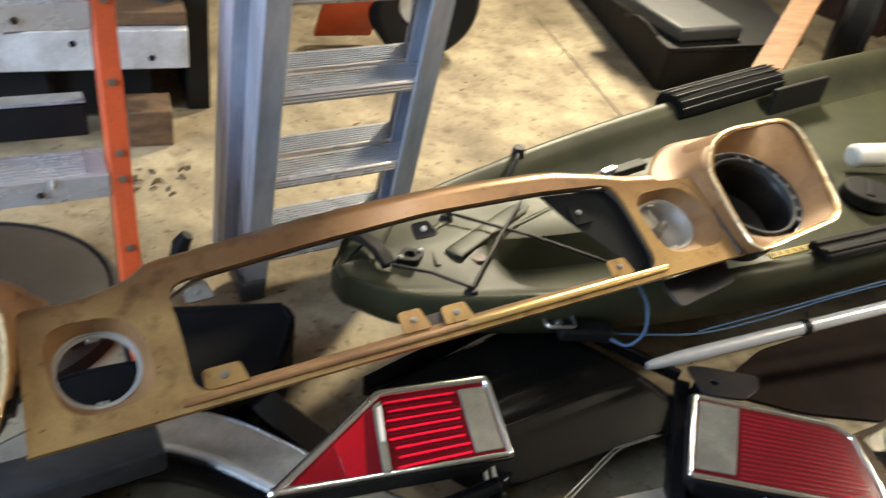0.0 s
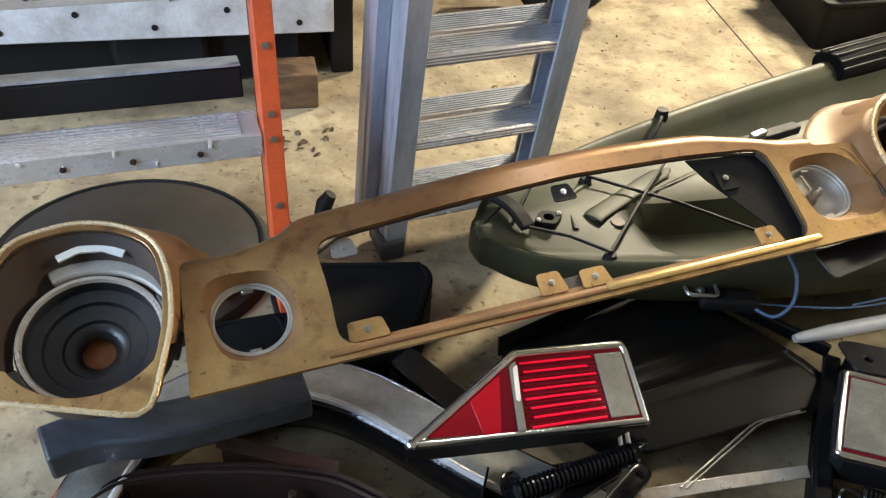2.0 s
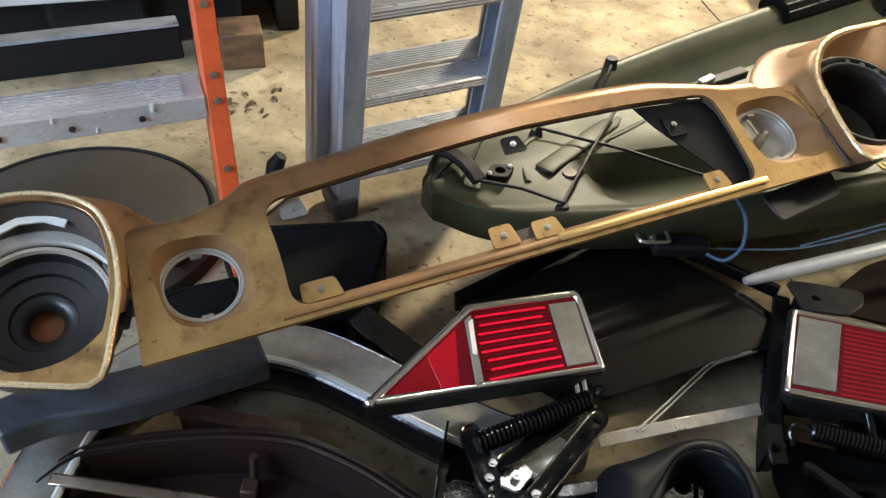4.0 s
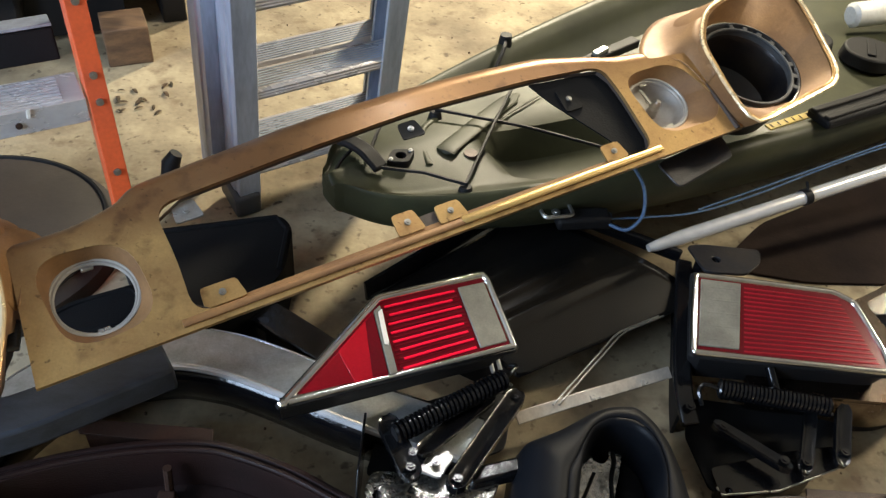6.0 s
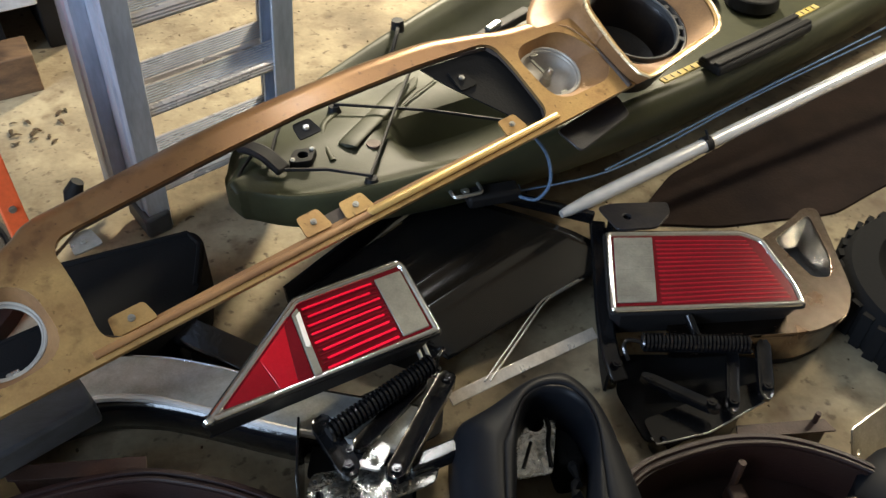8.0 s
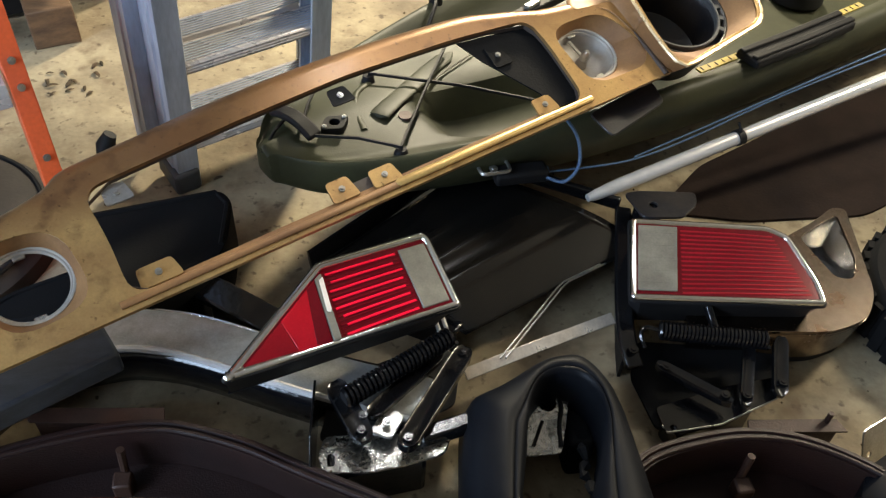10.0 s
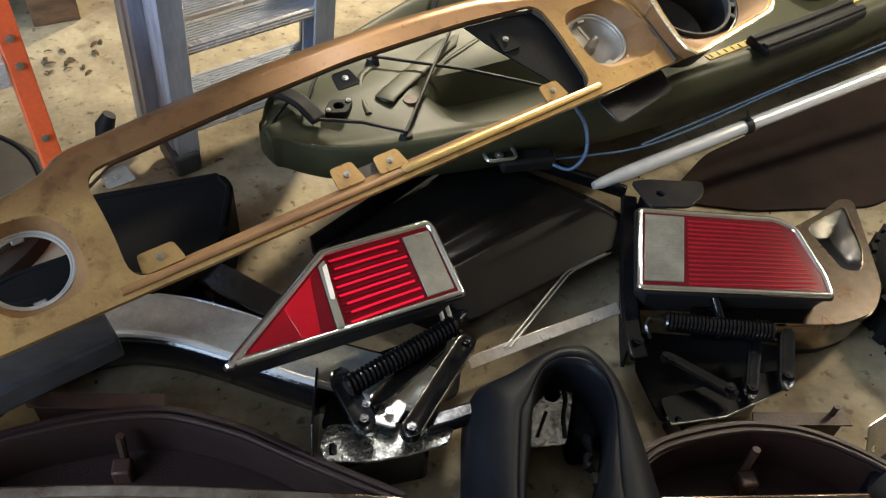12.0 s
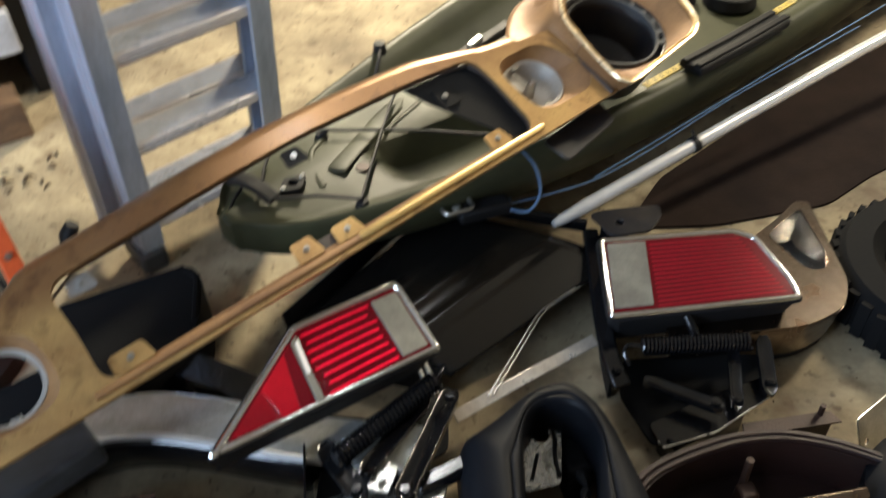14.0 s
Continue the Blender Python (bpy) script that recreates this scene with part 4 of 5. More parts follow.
# ---- brown arched shells ----
def shell(label, arch, z0, z1, front, at):
    ob = thing("arched_trim_shell", label, "seat trim", "pair of brown arched trims", at=at)
    line = curved(arch, 6)
    part("wall", ribbon([(p.x, p.y, (z0 + z1) / 2) for p in line], 0.006, z1 - z0), BROWN, ob, "brown vinyl wall")
    for k, (dz, dy) in enumerate(((0.0, 0.0), (-0.006, 0.006), (-0.002, 0.013))):
        part("piping", sweep([(p.x, p.y + dy, z1 + dz) for p in line], 0.0036, 6), BROWN, ob, "stitched brown piping")
    part("top_cover", ribbon([(p.x, p.y + 0.008, z1 - 0.006) for p in line], 0.026, 0.004), BROWN, ob)
    part("front_edge", ribbon(front, 0.020, 0.010, (0, -0.3, 1)), BROWN_CHROME, ob, "bright metal front edge", bevel=0.003)
    floor_line = [(p.x, p.y) for p in line] + [(p[0], p[1]) for p in front[::-1]]
    part("inner_floor", plate(Matrix.Identity(4), floor_line, (), 0.006, 0.018), BROWN, ob, "dark brown vinyl floor of the trim")
    mid = line[len(line) // 2]
    part("pin", sweep([(mid.x - 0.02, mid.y - 0.03, 0.01), (mid.x - 0.015, mid.y - 0.022, z1 - 0.02)], 0.007, 8), RUST, ob)
    part("pin_block", slab(Matrix.Translation((mid.x - 0.02, mid.y - 0.045, 0.025)), 0.03, 0.03, 0.05), RUST, ob, bevel=0.004)
    return ob


shell("dark brown vinyl arched trim with stitched rim on the floor", [(-0.60, 0.66), (-0.56, 0.715), (-0.479, 0.748), (-0.4, 0.768), (-0.318, 0.78), (-0.24, 0.781), (-0.186, 0.769), (-0.097, 0.733), (0.0, 0.677), (0.139, 0.60)], 0.02, 0.12,
      curved([(-0.583, 0.669, 0.12), (-0.46, 0.664, 0.12), (-0.27, 0.654, 0.12), (0.0, 0.62, 0.12), (0.145, 0.598, 0.12)], 3), (-0.25, 0.7, 0.0))
shell("second dark brown vinyl arched trim beside the padded surround", [(0.50, 0.62), (0.561, 0.658), (0.662, 0.677), (0.739, 0.677), (0.818, 0.656), (0.898, 0.605), (0.96, 0.54)], 0.02, 0.12,
      [(0.515, 0.566, 0.12), (0.68, 0.556, 0.12), (0.86, 0.545, 0.12)], (0.72, 0.62, 0.0))


def rail(label, pts, w, at, posts):
    ob = thing("steel_rail", label, "metal rail", "pair of brown steel rails", at=at)
    part("top", plate(Matrix.Identity(4), pts, (), 0.004, w), RUST, ob, bevel=0.001)
    part("web", ribbon([(pts[3][0] + 0.008, pts[3][1] + 0.004, w / 2), (pts[2][0] - 0.02, pts[2][1] + 0.004, w / 2)], 0.004, w - 0.004), RUST, ob)
    for x, y in posts:
        part("stud", sweep([(x, y, w), (x, y, w + 0.025)], 0.005, 8), RUST, ob)
    return ob


rail("rusty brown steel rail behind the arched trim", [(-0.459, 0.853), (-0.232, 0.834), (-0.228, 0.801), (-0.444, 0.825)], 0.10, (-0.34, 0.83, 0.0), [(-0.43, 0.848)])
rail("rusty brown steel rail with an upright stud", [(0.773, 0.754), (0.936, 0.741), (0.945, 0.714), (0.764, 0.729)], 0.05, (0.85, 0.73, 0.0), [(0.915, 0.738)])


# ---- black parts seen through the opening ----
box_a = thing("black_plastic_cover", "matt black plastic cover on the floor", "car part", at=(-0.27, 1.17, 0.0))
part("lip", sweep([(-0.41, 1.265, 0.142), (-0.175, 1.32, 0.142), (-0.15, 1.285, 0.142), (-0.155, 1.17, 0.142)], 0.006, 6), VOID_BLACK, box_a)
part("shell", plate(Matrix.Translation((0, 0, 0.14)), rounded([(-0.42, 1.27), (-0.165, 1.33), (-0.14, 1.29), (-0.145, 1.17), (-0.19, 1.09), (-0.30, 1.03), (-0.40, 1.06)], 0.03, 4), (), 0.13, 0.0), VOID_BLACK, box_a, bevel=0.015, seg=3)
bar_a = part("black_bracket_bar", slab(yawed(-0.115, 1.045, 0.10, -38), 0.17, 0.06, 0.02), BLACK, bevel=0.004)
tagged(bar_a, "glossy black bracket bar beside the bumper", "bracket")
tagged(part("black_support_block", slab(yawed(-0.115, 1.05, 0.045, -38), 0.12, 0.05, 0.09), MATT_BLACK, bevel=0.006), "dark block under the bracket bar", "block")

tray = thing("black_plastic_tray", "matt black plastic tray beside the bumper", "car part", at=(-0.49, 1.13, 0.0))
part("tray", plate(Matrix.Translation((0, 0, 0.08)), rounded([(-0.60, 1.08), (-0.545, 1.135), (-0.43, 1.19), (-0.38, 1.09), (-0.53, 1.05)], 0.02, 3), (), 0.075, 0.0), VOID_BLACK, tray, bevel=0.01)
part("tray_lip", ring_tube(Matrix.Translation((0, 0, 0.08)), rounded([(-0.585, 1.08), (-0.54, 1.125), (-0.44, 1.175), (-0.395, 1.095), (-0.53, 1.06)], 0.02, 3), 0.0, 0.004), VOID_BLACK, tray)

# ---- dark items at the edge ----
tyre = thing("small_tyre", "black rubber tyre on the floor beside the bumper", "tyre", at=(1.32, 0.93, 0.0))
bm = bmesh.new()
rings = []
for i in range(48):
    a = 2 * math.pi * i / 48
    rings.append([Vector((1.34 + (0.17 + r) * math.cos(a), 0.95 + (0.17 + r) * math.sin(a), zz)) for r, zz in ((0.0, 0.0), (0.05, 0.005), (0.065, 0.03), (0.065, 0.09), (0.05, 0.12), (0.0, 0.125), (-0.03, 0.10), (-0.03, 0.02))])
rings.append(rings[0])
vs = [[bm.verts.new(p) for p in ring] for ring in rings[:-1]]
vs.append(vs[0])
for a, b in zip(vs, vs[1:]):
    for i in range(8):
        bm.faces.new((a[i], a[(i + 1) % 8], b[(i + 1) % 8], b[i]))
part("rubber", bm, VOID_BLACK, tyre)
for i in range(40):
    a = 360 * i / 40
    part("tread_block", slab(pose(1.34, 0.95, 0.06, 0, 0, a) @ pose(0.235, 0, 0, 0, 0, 20), 0.012, 0.022, 0.085), VOID_BLACK, tyre, smooth=False)
bag = thing("black_cushion", "dark padded cushion at the edge of the pile", "cushion", at=(0.98, 0.5, 0.0))
part("body", loft(bmesh.new(), [[(0.99 + r * math.cos(a * math.pi / 12), 0.5 + 1.1 * r * math.sin(a * math.pi / 12), zz) for a in range(24)] for r, zz in ((0.09, 0.0), (0.125, 0.04), (0.13, 0.1), (0.10, 0.14), (0.05, 0.155))]), PAD, bag)
br = thing("metal_corner_bracket", "pale metal corner bracket lying on the floor", "bracket", at=(0.99, 0.68, 0.0))
part("plate", plate(pose(0.99, 0.69, 0.06, 60, 0, 20), rounded([(-0.05, -0.06), (0.09, -0.06), (0.09, 0.04), (-0.04, 0.03)], 0.008, 2), (circle(-0.03, -0.02, 0.006, 10),), 0.003, 0.0), STEEL, br)


# ---- fishing kayak ----
KM = pose(-0.053, 1.244, 0, 0, 0, 32.5)      # x along the boat from its nose, y to its far side


def kay_half(s):
    s = max(s, 0.0)
    return 0.03 + 0.07 * (1 - math.exp(-s / 0.04)) + 0.40 * (1 - math.exp(-s / 0.9))


def kay_rim(s):
    return 0.27 + 0.05 * math.exp(-s / 0.5) + 0.02 * min(s, 2)


kayak = thing("fishing_kayak", "olive green plastic sit-on-top fishing kayak on the floor", "kayak", at=(1.2, 2.0, 0.0))
rings = []
stations = [-0.015, 0.0, 0.02, 0.05, 0.09, 0.14, 0.2, 0.28, 0.33, 0.36, 0.40, 0.5, 0.65, 0.8, 0.95, 1.0, 1.05, 1.2, 1.4, 1.7, 2.0, 2.4, 2.8, 3.2]
for s in stations:
    w, zr = kay_half(s), kay_rim(s)
    flat = min(1.0, max(0.0, (s - 0.25) / 0.5))
    deck = zr - 0.015 - 0.09 * flat
    low = 0.245 * math.exp(-max(s, 0) / 0.55)
    rise = zr - 0.07 - low
    well = 0.09 * min(1, max(0, (s - 0.33) / 0.06)) * min(1, max(0, (1.05 - s) / 0.1))
    side = [(0.35, low), (0.62, low + 0.15 * rise), (0.86, low + 0.5 * rise), (0.985, low + rise), (0.985, zr - 0.03), (0.95, zr - 0.006), (0.90, zr), (0.84, zr - 0.008), (0.78, zr - 0.03 * flat - 0.01), (0.70, deck)]
    middle = [(-0.60, deck + 0.004), (-0.55, deck + 0.004 - well), (-0.30, deck + 0.010 - well), (-0.02, deck + 0.014 - well), (0.05, deck + 0.018), (0.35, deck + 0.012)]
    prof = [KM @ Vector((s, 0, low))]
    prof += [KM @ Vector((s, -f * w, zz)) for f, zz in side] + [KM @ Vector((s, f * w, zz)) for f, zz in middle] + [KM @ Vector((s, f * w, zz)) for f, zz in side[::-1]]
    rings.append(prof)
hull = part("hull", loft(bmesh.new(), rings), OLIVE, kayak, angle=60)
sub = hull.modifiers.new("smooth", "SUBSURF")
sub.levels = sub.render_levels = 1


def kdeck(s, f=0.0):
    return kay_rim(s) - 0.015 - 0.09 * min(1.0, max(0.0, (s - 0.25) / 0.5)) + 0.018


def kp(s, y, dz=0.0):
    return KM @ Vector((s, y, kdeck(s) + dz))


# moulded foredeck shapes
part("moulded_lip", sweep(curved([kp(s_, y_, -0.0075) for s_, y_ in ((0.182, -0.05), (0.196, -0.01), (0.214, 0.025), (0.244, 0.062), (0.292, 0.088))], 5), 0.0065, 10, flat=0.5), OLIVE, kayak, "moulded curved lip")
part("moulded_ridge", sweep(curved([kp(0.228, -0.034, -0.006), kp(0.25, -0.022, -0.003), kp(0.37, 0.042, -0.002), kp(0.47, 0.095, -0.002), kp(0.57, 0.145, -0.006)], 4), [0.004, 0.010] + [0.020] * 13 + [0.010, 0.004], 16, flat=0.16), OLIVE, kayak, "raised moulded ridge")
part("thin_ridge", sweep([kp(0.40, 0.030, 0.0), kp(0.51, 0.075, 0.003), kp(0.636, 0.125, 0.0)], [0.002, 0.003, 0.002], 8, flat=0.7), OLIVE, kayak)
part("drain_plug", cyl(bmesh.new(), KM @ pose(0.281, -0.051, kdeck(0.281) - 0.014), 0.018, 0.010, 12, 0.014), RUST, kayak, "brown drain plug")
# nose grip, deck fitting
part("nose_grip", ribbon(curved([KM @ Vector((0.068, 0.085, 0.318)), KM @ Vector((0.070, 0.045, 0.334)), KM @ Vector((0.074, 0.005, 0.338)), KM @ Vector((0.082, -0.035, 0.322))], 4), 0.032, 0.014), MATT_BLACK, kayak, "black nose carry grip", bevel=0.005)
FM = KM @ pose(0.135, -0.019, kdeck(0.135) + 0.006, 0, 0, 5)
fit_ = part("deck_fitting", plate(FM, rounded([(-0.036, 0), (0, 0.026), (0.036, 0), (0, -0.026)], 0.010, 3), (circle(0, 0, 0.010, 14),), 0.016, 0.004), MATT_BLACK, kayak, "black deck fitting", bevel=0.003)
for dx in (-0.024, 0.024):
    screw(fit_, FM @ pose(dx, 0, 0.004), 0.0045, WHITE)
# bungee cords
EA, EB, EC, ED = kp(0.199, -0.144, 0.004), kp(0.546, 0.138, 0.024), kp(0.297, 0.097, 0.010), kp(0.60, -0.14, 0.010)
for a_, b_ in ((KM @ Vector((0.082, -0.035, 0.325)), EA), (kp(0.165, 0.095, 0.008), KM @ Vector((0.075, 0.0, 0.330))), (EA, EB), (EC, ED), (KM @ Vector((0.068, 0.04, 0.330)), KM @ Vector((-0.012, 0.0, 0.305)))):
    part("bungee_cord", sweep([a_, a_.lerp(b_, 0.5) + Vector((0, 0, 0.008)), b_], 0.0036, 6), MATT_BLACK, kayak, "black elastic cord")
for q in (EA, EC):
    part("cord_eye", sweep([q + Vector((0, 0, -0.024)), q + Vector((0, 0, -0.004))], [0.016, 0.011], 12), MATT_BLACK, kayak, "black cord eye")
# rim fittings
eye = KM @ Vector((0.62, kay_half(0.62) * 0.90, kay_rim(0.62) + 0.004))
part("cord_eye", sweep([eye - Vector((0, 0, 0.02)), eye + Vector((0, 0, 0.014))], [0.018, 0.014], 12), MATT_BLACK, kayak)
part("cord_loop", sweep(curved([eye, eye + Vector((-0.01, -0.05, 0.0)), eye + Vector((-0.05, -0.14, -0.05))], 4), 0.005, 6), MATT_BLACK, kayak)
pts = [KM @ Vector((s, kay_half(s) * 0.90, kay_rim(s) + 0.012)) for s in (1.25, 1.36, 1.5, 1.64, 1.76)]
pts = [p - Vector((0, 0, 0.028)) for p in pts]
grip = part("rim_pad", sweep(pts, [0.054, 0.058, 0.058, 0.058, 0.054], 20, flat=0.72), VOID_BLACK, kayak, "ribbed black rubber rim pad", bevel=0.004)
for k in range(6):
    a = radians(25 + 26 * k)
    off = KM.to_3x3() @ Vector((0, -0.058 * math.cos(a), 0.042 * math.sin(a)))
    part("pad_rib", sweep([p + off for p in pts], 0.0035, 6), MATT_BLACK, grip)
for s0, s1, y, w in ((1.02, 1.36, -0.40, 0.065),):
    pts = [KM @ Vector((s, -kay_half(s) * 0.90, kay_rim(s) + 0.006)) for s in (s0, (s0 + s1) / 2, s1)]
    g = part("foot_pad", ribbon(pts, w, 0.022), MATT_BLACK, kayak, "black rubber pad on the near rim", bevel=0.006)
    for off in (-0.017, 0.017):
        d = KM.to_3x3() @ Vector((0, off, 0.011))
        part("pad_rib", ribbon([p + d for p in pts], 0.016, 0.012), MATT_BLACK, g, bevel=0.003)
part("ruler", ribbon([KM @ Vector((s, -kay_half(s) * 0.80, kay_rim(s) - 0.012)) for s in (0.92, 1.15, 1.5)], 0.018, 0.004), YELLOW, kayak, "yellow measuring strip")
for k in range(26):
    s = 0.93 + k * 0.022
    part("ruler_mark", slab(KM @ pose(s, -kay_half(s) * 0.80, kay_rim(s) - 0.009, 0, 0, -8), 0.0025, 0.012, 0.001), MATT_BLACK, kayak, smooth=False)
part("gear_track", ribbon([KM @ Vector((s, kay_half(s) * 0.52, kay_rim(s) - 0.06)) for s in (0.74, 0.86, 1.0)], 0.03, 0.022), MATT_BLACK, kayak, "black gear track", bevel=0.003)
part("track_clip", slab(KM @ pose(0.86, kay_half(0.86) * 0.52, kay_rim(0.86) - 0.045, 0, 0, 10), 0.05, 0.018, 0.012), STEEL, kayak, bevel=0.003)
part("side_pocket", ribbon([KM @ Vector((s, kay_half(s) * 0.70, kay_rim(s) - 0.05)) for s in (1.66, 1.8, 1.95)], 0.015, 0.11), MATT_BLACK, kayak, "black side pocket", bevel=0.004)
for s, y, r in ((1.54, -0.15, 0.075), (1.45, -0.03, 0.06)):
    d = part("deck_disc", cyl(bmesh.new(), KM @ pose(s, y, kdeck(s) - 0.005), r, 0.035, 28, r * 0.9), MATT_BLACK, kayak, "black round fitting with a slot", bevel=0.005)
    part("slot", slab(KM @ pose(s, y, kdeck(s) + 0.032, 0, 0, 35), r * 1.2, 0.022, 0.006), MATT_BLACK, d, bevel=0.002)
part("pedal_bracket", slab(KM @ pose(1.40, -0.05, kdeck(1.40) + 0.03, 0, 10, 20), 0.08, 0.06, 0.08), GREY, kayak, "dark grey pedal bracket", bevel=0.015)
bot = thing("white_bottle", "white plastic bottle lying on the kayak deck", "bottle", at=(1.5, 2.1, 0.26))
bb = KM @ Vector((1.62, -0.02, kdeck(1.62) + 0.045))
dd = (KM.to_3x3() @ Vector((0.9, -0.35, 0.05))).normalized()
part("body", sweep([bb, bb + dd * 0.01, bb + dd * 0.15, bb + dd * 0.17], [0.025, 0.035, 0.035, 0.018], 16), WHITE, bot)
part("cap", sweep([bb + dd * 0.17, bb + dd * 0.195], 0.018, 14), WHITE, bot)

# ---- paddle shaft, cords ----
pad_ = thing("paddle_shaft", "silver aluminium paddle shaft leaning along the kayak", "paddle", at=(1.0, 1.4, 0.1))
part("shaft", sweep([(0.588, 1.256, 0.14), (0.604, 1.2618, 0.1417), (0.66, 1.282, 0.1478), (0.96, 1.39, 0.18), (1.453, 1.560, 0.24), (2.0, 1.745, 0.30)], [0.008, 0.0115, 0.0155, 0.0155, 0.0155, 0.0155], 16), POLISHED, pad_, "polished tube")
part("tie", sweep([(0.953, 1.3875, 0.1793), (0.969, 1.393, 0.181)], 0.0185, 16), MATT_BLACK, pad_, "black cable tie")
part("tie_tail", sweep([(0.960, 1.385, 0.197), (0.955, 1.40, 0.215)], 0.003, 5), MATT_BLACK, pad_)
cord = thing("blue_cord", "thin blue and white braided cord with a loop", "cord", at=(0.6, 1.3, 0.2))
part("line", sweep(curved([(0.45, 1.24, 0.228), (0.57, 1.265, 0.216), (0.69, 1.30, 0.205), (0.85, 1.385, 0.19), (1.1, 1.49, 0.22), (1.5, 1.63, 0.27)], 5), 0.0022, 6), BLUE, cord)
part("line", sweep(curved([(0.70, 1.325, 0.19), (0.9, 1.415, 0.20), (1.2, 1.53, 0.24), (1.6, 1.68, 0.29)], 5), 0.0022, 6), BLUE, cord)
part("loop", sweep(curved([(0.465, 1.25, 0.228), (0.485, 1.228, 0.225), (0.515, 1.210, 0.23), (0.540, 1.220, 0.262), (0.535, 1.245, 0.31), (0.505, 1.262, 0.35)], 6), 0.0035, 6), BLUE, cord)
part("knot", sweep([(0.462, 1.247, 0.228), (0.488, 1.250, 0.226)], 0.010, 8), BLUE, cord)
rat = thing("strap_ratchet", "black strap buckle with a bright metal ring", "buckle", at=(0.42, 1.28, 0.2))
part("body", slab(yawed(0.432, 1.243, 0.226, 5), 0.11, 0.04, 0.03), MATT_BLACK, rat, bevel=0.008)
part("ring", ring_tube(yawed(0.375, 1.240, 0.249, 10), rounded([(-0.03, -0.02), (0.03, -0.02), (0.03, 0.02), (-0.03, 0.02)], 0.012, 4), 0.0, 0.004), STEEL, rat, "bright metal ring")
screw(rat, yawed(0.375, 1.240, 0.243, 0), 0.009)


# ---- aluminium extension ladder ----
LM = yawed(-0.253, 1.505, 0.0, 29.6) @ pose(0, 0, 0, 7.9, 0, 0)     # x along a rung, y to the far side, z up the ladder


def ladder():
    ob = thing("extension_ladder", "scuffed aluminium extension ladder standing on the floor", "ladder", at=(-0.15, 1.6, 0.0))
    for sec, (y, x0, x1) in enumerate(((0.0, -0.032, 0.352), (0.082, -0.060, 0.392))):
        for x, sg in ((x0, 1), (x1, -1)):
            d = 0.078
            prof = [(0, 0), (0.048, 0), (0.050, 0.003), (0.048, 0.008), (0.008, 0.008), (0.008, 0.022), (0.013, 0.025), (0.008, 0.028), (0.008, 0.036), (0.012, 0.039), (0.008, 0.042), (0.008, 0.054), (0.013, 0.057), (0.008, 0.060), (0.008, d - 0.008), (0.036, d - 0.008), (0.036, d), (0, d), (0, d - 0.02), (-0.004, d - 0.024), (-0.004, 0.024), (0, 0.02)]
            rr = [[LM @ Vector((x + sg * a, y + b, zz)) for a, b in prof] for zz in (0.03 * sec, 2.1)]
            part("rail", loft(bmesh.new(), rr), ALU, ob, bevel=0.001)
        for k in range(9):
            z = 0.135 + 0.211 * k - (0.0 if sec == 0 else 0.006)
            prof = [(-0.004, 0.0), (0.058, 0.0), (0.060, -0.006), (0.054, -0.03), (0.004, -0.03), (-0.006, -0.028), (-0.006, -0.022), (-0.010, -0.020), (-0.006, -0.017), (-0.010, -0.013), (-0.006, -0.010), (-0.010, -0.005)]
            rr = [[LM @ Vector((xx, y + 0.012 + a, z + b)) for a, b in prof] for xx in (x0 + 0.008, x1 - 0.008)]
            rg = part("rung", loft(bmesh.new(), rr), ALU_STEP, ob, "ribbed flat rung", bevel=0.0008)
            if k < 5:
                for gk in range(7):
                    part("rung_groove", slab(LM @ pose((x0 + x1) / 2, y + 0.016 + gk * 0.0075, z + 0.0006), x1 - x0 - 0.018, 0.0025, 0.0018), ALU, rg, smooth=False)
    for x in (-0.035, 0.305):
        part("foot", slab(LM @ pose(x + 0.02, 0.04, 0.03), 0.06, 0.10, 0.06), GREY, ob, "grey rubber foot", bevel=0.008)
    return ob


ladder()

# ---- orange stepladder ----
SM = yawed(-0.455, 1.229, 0.0, 26) @ pose(0, 0, 0, -11, 0, 0)
SL = yawed(-0.455, 1.229, 0.0, 26)


